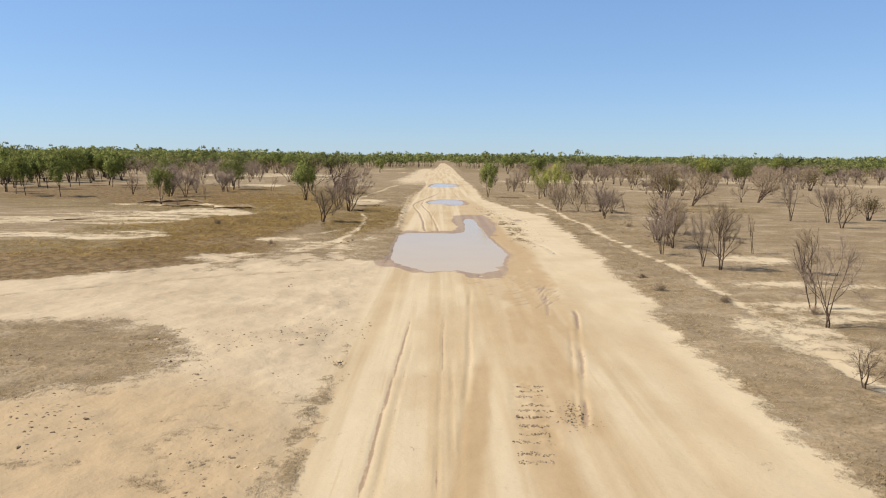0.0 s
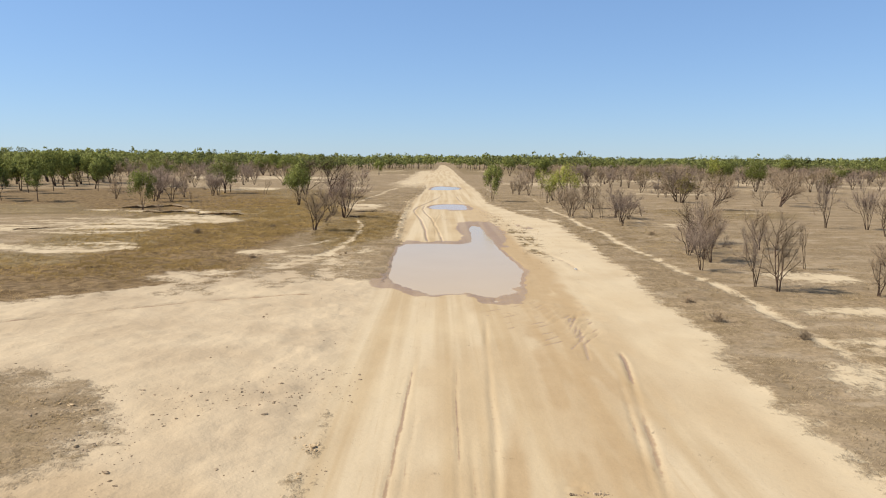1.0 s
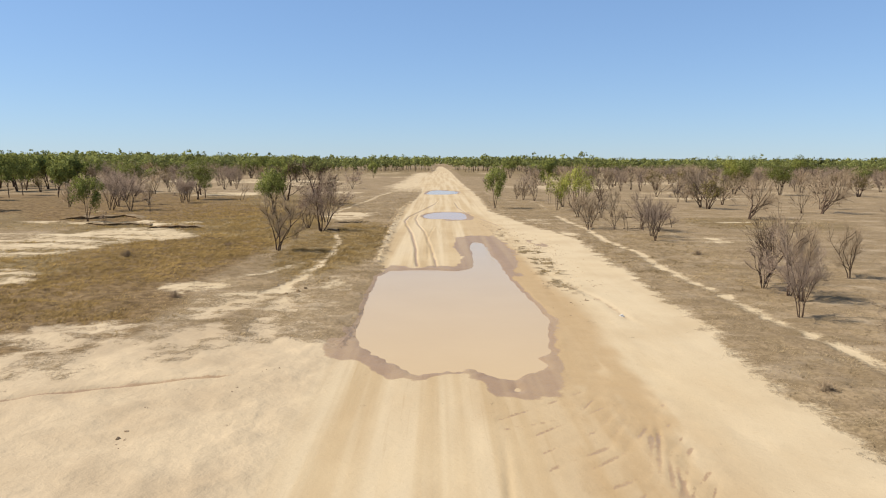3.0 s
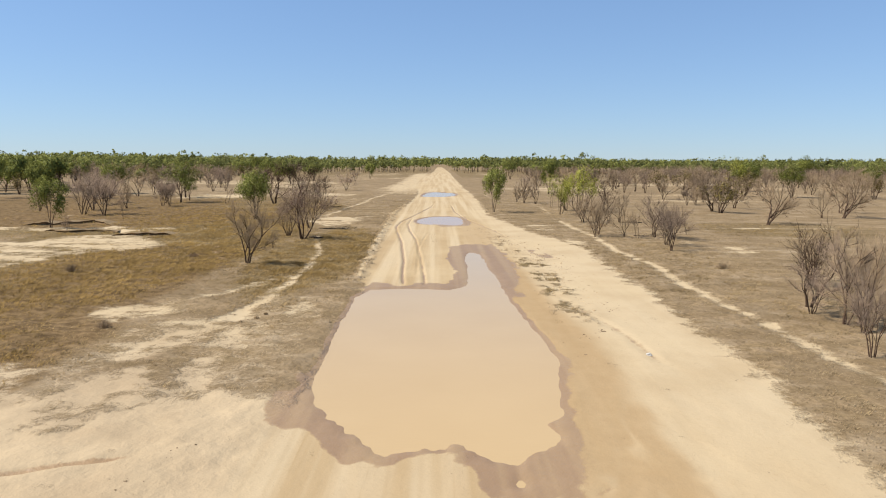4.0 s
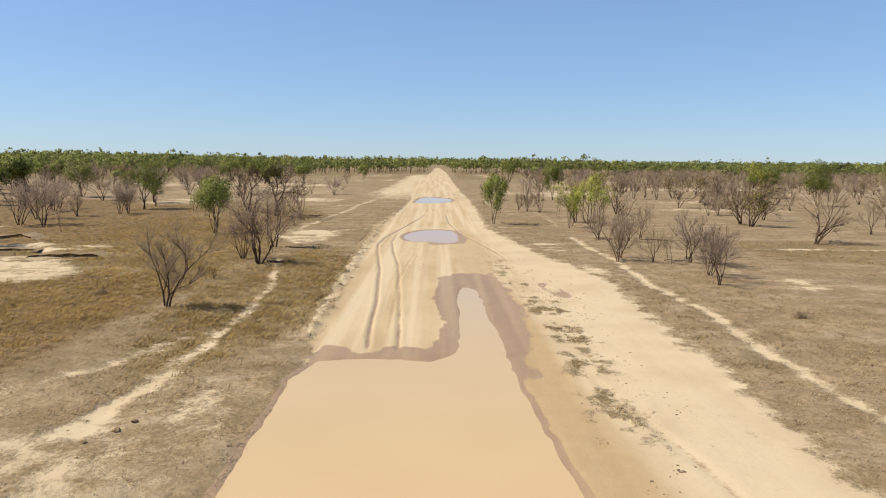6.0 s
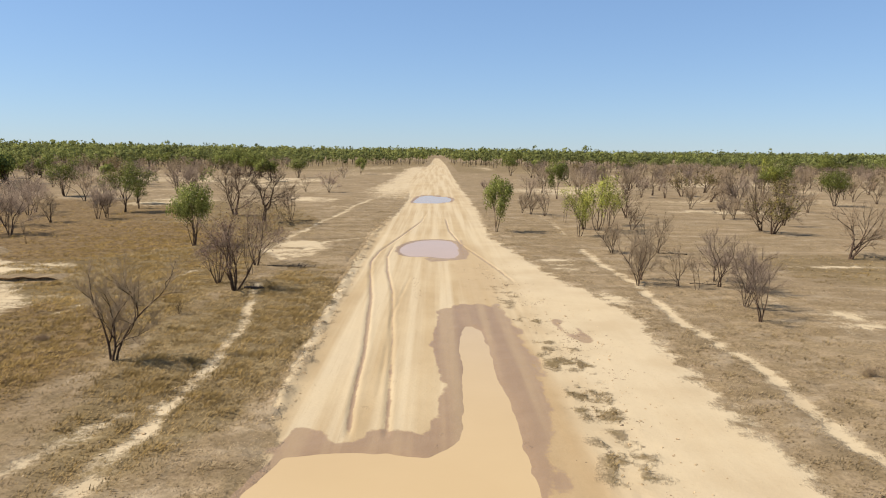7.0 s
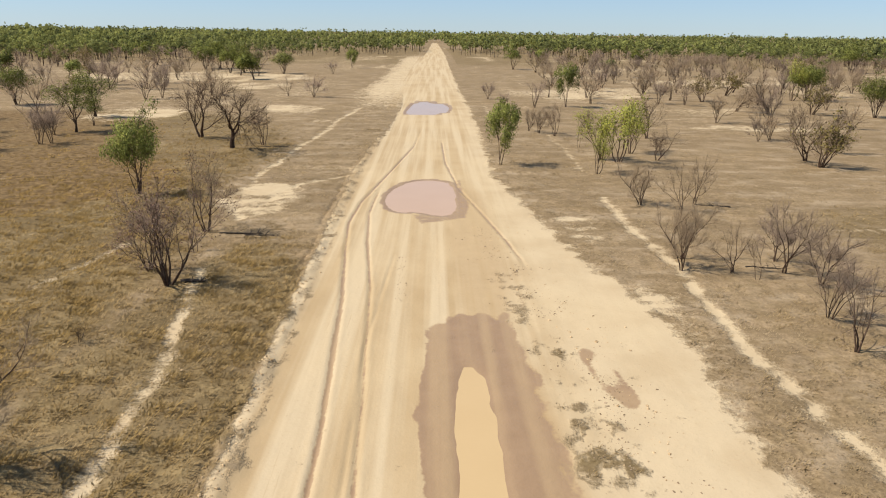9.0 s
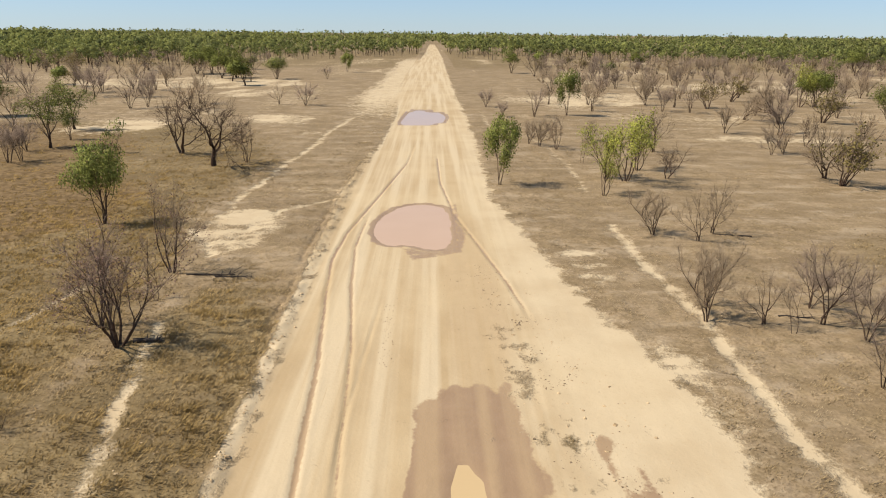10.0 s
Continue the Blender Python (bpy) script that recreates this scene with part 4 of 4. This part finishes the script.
for kind, x, y, h, wide in (
        ("gum", 88.6, 204, 8.0, 0.85), ("vase", 27.5, 51.7, 3.8, 0.7), ("spread", 69.1, 149.5, 5.7, 0.9), ("vase", 30.6, 75.2, 4.0, 0.8), ("stick", 30.4, 114.3, 2.3, 1.3), ("gnarl2", -15.6, 99.6, 1.1, 1.0), ("spread", 56.3, 162, 5.7, 0.8),
        ("gum3", -103.5, 213, 7.6, 0.8), ("fan2", -71.3, 250, 6.3, 1.0), ("fan", -67.8, 251.5, 6.2, 1.0), ("fan", -95.4, 247, 7.4, 1.0), ("fan2", -80.7, 249.6, 6.4, 1.1), ("gum2", -70.5, 322, 8.4, 1.1),
        ("gum", -66.0, 325, 7.6, 1.2), ("gum3", -78.0, 338, 9.6, 0.9), ("gum", -86.0, 344, 8.4, 1.2), ("vase", 27.6, 183, 3.5, 1.0), ("far_bare2", 58.0, 299, 6.3, 1.0), ("far_bare", 88.4, 291, 7.0, 1.0),
        ("spread", 84.2, 262, 7.4, 0.9), ("vase", 75.2, 226, 5.6, 1.0), ("gum3", -94.2, 177, 9.2, 0.75), ("gum3", -109, 181, 8.6, 0.8)):
    plant(kind, x, y, h, 67 * x, wide)

# scattered trees further out, kept off the road and the placed trees
rng = random.Random(77)
BARE_KINDS = ("far_bare", "far_bare2")
taken = [(o.location.x, o.location.y) for o in scene.objects if o.get("category") == "tree"]


def free(x, y, gap):
    return all((x - a) ** 2 + (y - b) ** 2 > gap * gap for a, b in taken)


scatter = []
count = 0
while count < 230:
    x, y = rng.uniform(20, 300), 170 + 290 * rng.random() ** 0.8
    if 0.10 * y + 6 < x < 0.72 * y - 20 and free(x, y, 6.5):
        scatter.append((("olive" if rng.random() < 0.07 else "far_gum" if rng.random() < 0.03 else rng.choice(BARE_KINDS)), x, y, rng.uniform(4.3, 7.2), rng.uniform(0, 360), rng.uniform(1.0, 1.4)))
        taken.append((x, y))
        count += 1
count = 0
while count < 150:
    x, y = rng.uniform(-300, -30), 170 + 290 * rng.random() ** 0.8
    if 0.17 * y + 4 < -x < 0.78 * y and free(x, y, 6.0):
        scatter.append((rng.choice(("far_bare", "far_bare2", "far_bare2", "far_gum", "far_bare", "olive")), x, y, rng.uniform(4.8, 8.0), rng.uniform(0, 360), rng.uniform(0.9, 1.3)))
        taken.append((x, y))
        count += 1
count = 0
while count < 46:
    x, y = rng.uniform(-190, -70), rng.uniform(176, 300)
    if 0.44 * y < -x < 0.66 * y and free(x, y, 5.0):
        scatter.append(("far_gum", x, y, rng.uniform(6.8, 9.4), rng.uniform(0, 360), rng.uniform(0.75, 1.0)))
        taken.append((x, y))
        count += 1
scatter.sort(key=lambda q: q[2])
bare_far = [q for q in scatter if q[0] in BARE_KINDS]
for q in scatter:
    if q not in bare_far[200:]:
        plant(*q)


def thicket(rows):
    """The farthest bare trees, joined: one mesh of trunks and one of crowns."""
    root = tagged(new("far_bare_trees"), "thin stand of bare trees at the edge of the far woodland", "trees", kind="stuff")
    for part_name in ("trunk", "crown"):
        co, loops, totals, base = [], [], [], 0
        for kind, x, y, h, turn, wide in rows:
            me = [c for c in PROTOTYPES[kind].children if c.name.split(".")[0] == part_name][0].data
            v = np.empty(3 * len(me.vertices))
            me.vertices.foreach_get("co", v)
            v = v.reshape(-1, 3) * (h / TOPS[kind]) * np.array((wide, wide, 1))
            c, sn = math.cos(radians(turn)), math.sin(radians(turn))
            co.append(np.column_stack((v[:, 0] * c - v[:, 1] * sn + x, v[:, 0] * sn + v[:, 1] * c + y, v[:, 2])))
            li, tot = np.empty(len(me.loops), np.int32), np.empty(len(me.polygons), np.int32)
            me.loops.foreach_get("vertex_index", li)
            me.polygons.foreach_get("loop_total", tot)
            loops.append(li + base)
            totals.append(tot)
            base += len(v)
        co, loops, totals = np.concatenate(co), np.concatenate(loops), np.concatenate(totals)
        out = bpy.data.meshes.new("far_" + part_name + "s")
        out.vertices.add(len(co))
        out.vertices.foreach_set("co", co.ravel())
        out.loops.add(len(loops))
        out.loops.foreach_set("vertex_index", loops)
        out.polygons.add(len(totals))
        out.polygons.foreach_set("loop_start", np.cumsum(totals) - totals)
        out.update(calc_edges=True)
        out.materials.append(BARK if part_name == "trunk" else TWIG)
        ob = tagged(new(part_name + "s", out), kind="stuff")
        ob.parent = root


thicket(bare_far[200:])


# ---- far woodland, one joined mesh ----
def woodland():
    r = np.random.default_rng(5)
    n = 26500
    x, y = r.uniform(-1, 1, n), r.uniform(0, 1, n)
    y = 280 + 1500 * y ** 1.25
    x = x * (160 + 0.75 * y)
    front = np.interp(x, (-500, -256, -170, -125, -58, -8, 14, 24, 90, 157, 190, 300, 600), (230, 260, 320, 380, 500, 545, 545, 500, 480, 440, 390, 320, 290))
    front = front + 22 * fbm(x, y, 60, 91)
    corridor = np.abs(x - np.interp(y, (500, 1050, 1060), (4, 3, 500))) < np.interp(y, (500, 1050), (11.5, 6.5)) + 2 * r.random(n)
    thin = r.random(n) < 0.42 + 0.5 * smooth(y - front, 0, 120)
    keep = (y > front) & ~corridor & thin & (r.random(n) < np.interp(y, (300, 700, 1780), (1, 0.75, 0.45)))
    x, y = x[keep], y[keep]
    x = np.concatenate((x, r.uniform(-40, 45, 160)))
    y = np.concatenate((y, r.uniform(1000, 1130, 160)))
    m = len(x)
    h = r.uniform(7.2, 11.8, m) * (1 + 0.3 * fbm(x, y, 90, 92)) * np.interp(y, (300, 900, 1700), (0.98, 1.2, 1.4)) * np.interp(x / y, (-0.5, -0.1), (1.12, 1.0))
    h = np.where(r.random(m) < 0.06, h * 1.22, h)
    tone = np.clip(0.35 + 0.3 * r.normal(0, 1, m) + 0.5 * fbm(x, y, 70, 93), 0, 1)
    leaves = np.where(y < 480, 120, np.where(y < 620, 72, np.where(y < 900, 24, 9)))
    tree = np.repeat(np.arange(m), leaves)
    k = len(tree)
    # each crown is a heap of rounded clumps, with leaf sprays lying on their outsides
    blobs = 6
    which = r.integers(0, blobs, k)
    slim = r.uniform(0.75, 1.25, (m, 1, 1))
    off = np.clip(r.normal(0, 1, (m, blobs, 3)), -1.4, 1.4) * np.array((0.135, 0.135, 0.15)) * np.concatenate((slim, slim, 1 / slim), 2)
    H = h[tree][:, None]
    out = r.normal(0, 1, (k, 3))
    out[:, 2] += 0.4
    out /= np.linalg.norm(out, axis=1, keepdims=True)
    wide = r.uniform(0.10, 0.17, (m, blobs))[tree, which][:, None]
    centre = np.column_stack((x[tree], y[tree], h[tree] * 0.58)) + (off[tree, which] + out * wide * r.uniform(0.35, 1.0, (k, 1)) * np.array((1, 1, 0.85))) * H
    size = r.uniform(0.55, 1.0, (k, 1)) * wide * H * np.interp(leaves[tree], (9, 24, 72, 120), (1.5, 1.1, 0.72, 0.56))[:, None]
    tilt = out + 0.45 * r.normal(0, 1, (k, 3))
    a = np.cross(tilt, r.normal(0, 1, (k, 3)))
    a /= np.linalg.norm(a, axis=1, keepdims=True)
    b = np.cross(tilt, a)
    b /= np.linalg.norm(b, axis=1, keepdims=True)
    a, b = a * size, b * size
    crowns = np.stack((centre - 0.5 * a - 0.15 * b, centre + 0.12 * a - 0.5 * b, centre + 0.5 * a + 0.1 * b, centre - 0.1 * a + 0.5 * b), 1).reshape(-1, 3)
    way = out + 1.6 * off[tree, which] / 0.16 * 0.35 + np.array((0, 0, 0.1))
    way /= np.linalg.norm(way, axis=1, keepdims=True)
    near = y < 700
    tx, ty, th = x[near], y[near], h[near]
    w = 0.016 * th
    lean = r.normal(0, 0.05, (len(tx), 2)) * th[:, None]
    foot = np.column_stack((tx, ty, np.full(len(tx), -0.2)))
    head = np.column_stack((tx + lean[:, 0], ty + lean[:, 1], th * 0.7))
    ways = [np.column_stack((w * math.cos(t), w * math.sin(t), 0 * w)) for t in (0, 2.1, 4.2)]
    trunks = np.concatenate([np.stack((foot + ways[i], foot + ways[(i + 1) % 3], head), 1) for i in range(3)]).reshape(-1, 3)
    return crowns, np.repeat(way, 4, 0), np.repeat(tone[tree], 4), trunks


crowns, crown_ways, crown_tone, trunks = woodland()
woods = tagged(new("woodland"), "distant green gum woodland along the horizon", "woodland", kind="stuff")
for ob in (new("crowns", soup("crowns", crowns, 4, FAR_LEAF, crown_tone, crown_ways)), new("trunks", soup("trunks", trunks, 3, BARK))):
    tagged(ob, kind="stuff").parent = woods


# ---- dry grass ----
def grass():
    """Tufts of thin blades that bow away from the wind, denser and taller on the green ground."""
    r = np.random.default_rng(8)
    n = 270000
    x = r.normal(0, 1, n) * 24
    y = 14 + 230 * r.random(n) ** 1.4
    z, sand, wet, green, ochre, dense = plan(x, y)
    tuft = fbm(x, y * 1.3, 1.2, 83, 3)
    chance = (1 - smooth(sand, 0.12, 0.6)) * (0.5 + 0.5 * smooth(tuft, -0.25, 0.35)) * (0.72 + 1.3 * green) * (1 + 0.15 * dense) * (wet < 0.3) * smooth(245 - y, 0, 150)
    chance = chance * np.interp(np.abs(x), (0, 30, 60), (1, 0.8, 0.4))
    keep = r.random(n) < chance * 0.75
    x, y, z, green, tuft, dense = x[keep], y[keep], z[keep], green[keep], tuft[keep], dense[keep]
    blades = 11
    k = len(x) * blades
    t = np.repeat(np.arange(len(x)), blades)
    big = 0.7 + 0.7 * smooth(tuft, 0, 0.6)
    far = np.abs(r.normal(0, 1, k))
    hgt = r.uniform(0.07, 0.16, k) * big[t] * (0.62 + 1.1 * green[t]) * np.exp(-0.35 * far ** 2)
    ang = r.uniform(0, math.tau, k)
    out = r.uniform(0.3, 1.1, k) * hgt
    px = x[t] + 0.30 * far * np.cos(ang)
    py = y[t] + 0.30 * far * np.sin(ang)
    w = r.uniform(0.009, 0.020, k) * (1 + 0.012 * np.clip(y[t] - 40, 0, 120))
    dx, dy = np.cos(ang), np.sin(ang)
    foot = np.column_stack((px, py, z[t] - 0.02))
    side = np.column_stack((-dy * w, dx * w, 0 * w))
    tip = np.column_stack((px + dx * out + 0.8 * hgt, py + dy * out, z[t] + hgt))
    return np.stack((foot - side, foot + side, tip), 1).reshape(-1, 3), np.repeat(np.clip(0.9 * green[t] + 0.5 * tuft[t] + 0.5 * dense[t], 0, 1), 3)


blades_at, blades_olive = grass()
tagged(new("grass", soup("grass", blades_at, 3, STRAW, blades_olive)), "short dry straw-coloured grass tufts on the savanna", "grass", kind="stuff")


# ---- eroded banks ----
def eroded_bank(pts, height, depth, seed):
    """A low scarp of raw earth with a ragged overhanging lip, sloping back into the ground behind."""
    rng = random.Random(seed)
    bm = bmesh.new()
    rows = []
    n = 40
    for k in range(n + 1):
        u = k / n * (len(pts) - 1)
        i = min(int(u), len(pts) - 2)
        f = u - i
        x = pts[i][0] * (1 - f) + pts[i + 1][0] * f
        y = pts[i][1] * (1 - f) + pts[i + 1][1] * f + 0.5 * noise.noise((x * 0.7, seed, 0))
        h = height * min(1, 6 * k / n, 6 * (n - k) / n) * (0.75 + 0.5 * noise.noise((x * 0.9, seed, 3)))
        cut = 0.12 * rng.random()
        rows.append([bm.verts.new(p) for p in ((x, y - 0.5, -0.08), (x, y + cut, 0.02), (x, y + 0.16 + cut, 0.45 * h), (x, y - 0.02 + cut, 0.9 * h), (x, y + 0.2, h), (x, y + 0.5 * depth, 0.8 * h), (x, y + depth, -0.1))])
    for a, b in zip(rows, rows[1:]):
        for i in range(len(a) - 1):
            bm.faces.new((a[i], b[i], b[i + 1], a[i + 1])).material_index = 1 if i > 3 else 0
    me = bpy.data.meshes.new("eroded_bank")
    bm.to_mesh(me)
    bm.free()
    me.materials.append(RAW_EARTH)
    me.materials.append(GROUND)
    return tagged(new("eroded_bank", me), "low eroded bank of raw brown earth", "bank", "eroded banks", "structure")


eroded_bank([(-54, 121), (-49, 122.5), (-46, 126), (-41, 121)], 0.55, 5.0, 1)
eroded_bank([(-47, 114), (-43, 113), (-38, 115.5)], 0.4, 3.0, 2)
eroded_bank([(-36.5, 110), (-33, 110.6), (-29.5, 111.2)], 0.45, 4.0, 3)
eroded_bank([(-49.5, 87), (-48, 88), (-45.5, 89)], 0.3, 2.5, 4)


# ---- clods and stones ----
def lumps(r, x, y, z, size):
    """Rough low lumps with two uneven rings and a top, as loose triangles."""
    k = len(x)
    turn = np.arange(5) * math.tau / 5
    ring = np.column_stack((np.cos(turn), np.sin(turn), 0 * turn))
    base = np.concatenate((ring - (0, 0, 0.3), 0.7 * ring + (0, 0, 0.3), ((0, 0, 0.5),)))
    P = base[None] * size[:, None, None] * r.uniform(0.6, 1.3, (k, 11, 1)) * np.stack((r.uniform(0.7, 1.5, k), r.uniform(0.6, 1.1, k), r.uniform(0.7, 1.3, k)), 1)[:, None, :]
    a = r.uniform(0, math.tau, k)
    c, s = np.cos(a)[:, None], np.sin(a)[:, None]
    P = np.stack((P[..., 0] * c - P[..., 1] * s + x[:, None], P[..., 0] * s + P[..., 1] * c + y[:, None], P[..., 2] + z[:, None]), -1)
    tri = [t for i in range(5) for t in ((i, (i + 1) % 5, 5 + i), ((i + 1) % 5, 5 + (i + 1) % 5, 5 + i), (5 + i, 5 + (i + 1) % 5, 10))]
    return P[:, np.array(tri)].reshape(-1, 3)


def clods():
    r = np.random.default_rng(12)
    n = 1000
    y1 = r.uniform(81, 165, n)
    x1 = np.interp(y1, *zip(*ROAD_LEFT)) - 0.4 + r.normal(0, 0.35, n)
    x2, y2 = r.uniform(-17, -4, 2600), r.uniform(14, 32, 2600)
    lumped = fbm(x2, y2, 2.6, 87, 3) > 0.4
    x2, y2 = x2[lumped], y2[lumped]
    x5 = np.array([9.2] * 420) + r.normal(0, 1.0, 420)
    y5 = r.uniform(70, 122, 420)
    x5 = x5 + np.interp(y5, (70, 95, 122), (0.4, 1.4, -2.6))
    x4, y4 = r.normal(-10, 0.8, 260), r.uniform(66, 100, 260)
    x, y = np.concatenate((x1, x2, x4, x5)), np.concatenate((y1, y2, y4, y5))
    z = plan(x, y)[0]
    size = np.minimum(0.025 + r.exponential(0.022, len(x)), 0.13)
    return lumps(r, x, y, z, size)


def dirt():
    r = np.random.default_rng(14)
    # near left: dirt specks, some of them relief shadows put in as dark crumbs
    x, y = r.uniform(-19, -3.5, 9000), r.uniform(13.5, 36, 9000)
    near = fbm(x, y, 3.2, 88, 3) + 0.35 * smooth(blob(x, y, -11.5, 22.5, 5, 6), -2, 3) > 0.22
    keep = r.random(len(x)) < 0.45
    near = near & keep
    x6, y6 = r.uniform(-13, -5, 500), r.uniform(36, 52, 500)
    far = fbm(x6, y6, 2.5, 89, 3) > 0.35
    x7, y7 = r.normal(0, 1.1, 3600), r.uniform(62, 122, 3600)
    x7 = x7 + np.interp(y7, (62, 82, 95, 110, 122), (8.8, 9.6, 9.8, 7.6, 5.8))
    strip = fbm(x7, y7, 1.6, 90, 3) > 0.18
    x, y = np.concatenate((x[near], x6[far], x7[strip])), np.concatenate((y[near], y6[far], y7[strip]))
    z = plan(x, y)[0]
    size = np.minimum(0.014 + r.exponential(0.020, len(x)), 0.12)
    # rows of pressed-out crumbs under the lugs of a tyre
    row = np.repeat(np.arange(11), 60)
    x8, y8 = 2.75 + 0.07 * row + r.uniform(-0.62, 0.62, 660) * r.uniform(0.6, 1.1, 11)[row], 18.8 + 0.64 * row + r.normal(0, 0.06, 660) + r.normal(0, 0.1, 11)[row]
    x9, y9 = r.normal(4.5, 0.28, 160), r.normal(22.3, 0.7, 160)
    # hoof prints and dung on the graded lane
    y10 = r.uniform(105.5, 114.5, 70)
    x10 = 0.3 - 0.04 * (y10 - 105) + r.normal(0, 0.22, 70)
    x8, y8 = np.concatenate((x8, x9, x10)), np.concatenate((y8, y9, y10))
    x, y, z = np.concatenate((x, x8)), np.concatenate((y, y8)), np.concatenate((z, plan(x8, y8)[0]))
    size = np.concatenate((size, r.uniform(0.02, 0.055, len(x8))))
    return lumps(r, x, y, z - 0.1 * size, size)


tagged(new("dirt_crumbs", soup("dirt_crumbs", dirt(), 3, DIRT_AND_SHADE)), "dark crumbs strewn over pale sand, for dirt and for the shade of small relief", "dirt", kind="stuff")
tagged(new("clods", soup("clods", clods(), 3, CLOD)), "loose sandy clods along the road shoulder", "clods", kind="stuff")


def stone(x, y, size, seed, material, label):
    rng = random.Random(seed)
    bm = bmesh.new()
    bmesh.ops.create_icosphere(bm, subdivisions=2, radius=size)
    for v in bm.verts:
        v.co *= 1 + 0.55 * noise.noise(v.co / size * 1.4 + Vector((seed, 0, 0)))
        v.co.z *= 0.65
    me = bpy.data.meshes.new("stone")
    bm.to_mesh(me)
    bm.free()
    me.materials.append(material)
    ob = new("stone", me)
    z = float(plan(np.array([x]), np.array([y]))[0][0])
    ob.matrix_world = pose(x, y, z + 0.25 * size, 0, 0, rng.uniform(0, 360))
    return tagged(ob, label, "stone", "stones on the ground")


stone(10.2, 62.3, 0.13, 1, PALE_STONE, "pale stone lying on the sandy bypass track")
stone(-9.35, 69.5, 0.14, 2, RAW_EARTH, "brown earth lump on the pale foot trail")
stone(-9.0, 70.2, 0.12, 3, RAW_EARTH, "brown earth lump on the pale foot trail")
stone(-9.9, 68.4, 0.10, 4, RAW_EARTH, "small brown earth lump on the pale foot trail")


def log(x, y, length, turn, r, seed, label):
    """A fallen limb with a few broken side branches."""
    rng = random.Random(seed)
    w = Wood()
    pts, end = bend(rng, Vector((-length / 2, 0, r * 0.7)), Vector((1, 0, 0)), length, 6, 0.12, 0.0)
    for p in pts:
        p.z = max(r * 0.6, p.z)
    w.tube(pts, r, r * 0.35, 6)
    root = tagged(new("fallen_branch"), label, "branch", "fallen branches")
    limb = new("limb", w.mesh("limb", DEAD_WOOD, True))
    limb.parent = root
    for _ in range(9):
        p = pts[rng.randint(1, 5)]
        q = p + Vector((rng.uniform(-0.2, 0.9), rng.choice((-1, 1)) * rng.uniform(0.3, 0.9), rng.uniform(0, 0.35))) * (length / 3)
        side = Wood()
        side.tube([p, p.lerp(q, 0.5) + any_way(rng) * 0.06, q], r * 0.4, r * 0.12, 4)
        ob = new("side_branch", side.mesh("side_branch", DEAD_WOOD, True))
        ob.parent = root
    root.matrix_world = pose(x, y, float(plan(np.array([x]), np.array([y]))[0][0]), 0, 0, turn)
    return root


log(-12.9, 108.6, 1.5, 12, 0.17, 1, "dark charred log lying under a withered tree")
log(-12.6, 119.4, 3.6, 4, 0.07, 2, "fallen dead branch in the dry grass")
log(-10.9, 118.9, 3.0, -8, 0.06, 3, "fallen dead branch in the dry grass")
log(-19.4, 160.5, 4.0, 6, 0.09, 4, "fallen dead limb beside a gnarled tree")
log(25.0, 112.4, 3.0, 3, 0.06, 5, "fallen dead branch under bare trees")
log(27.8, 129.5, 3.2, 170, 0.07, 6, "fallen dead branch under bare trees")


def low_shrub(x, y, height, seed, label):
    rng = random.Random(seed)
    w = Wood()
    for _ in range(80):
        d = away(rng, Vector((0, 0, 1)), rng.uniform(5, 75))
        p = Vector((rng.gauss(0, 0.08), rng.gauss(0, 0.08), -0.05))
        q = p + d * height * rng.uniform(0.6, 1.15)
        w.twig(p, q, 0.012)
        for _ in range(3):
            b = p.lerp(q, rng.uniform(0.4, 0.9))
            w.twig(b, b + away(rng, d, rng.uniform(20, 60)) * height * 0.35, 0.008)
    ob = new("low_shrub", w.mesh("low_shrub", TWIG_TAN))
    ob.matrix_world = pose(x, y, float(plan(np.array([x]), np.array([y]))[0][0]))
    return tagged(ob, label, "shrub", "low dry shrubs")


for i, (x, y, h) in enumerate(((14.3, 44.5, 0.7), (14.6, 49.6, 0.5), (17.2, 41, 0.5), (21, 38, 0.6), (-16.5, 67, 0.5), (-27, 84, 0.8), (24, 88, 0.7), (-21, 93, 0.5), (31, 71, 0.6))):
    low_shrub(x, y, h, 100 + i, "low dry twiggy shrub in the grass")
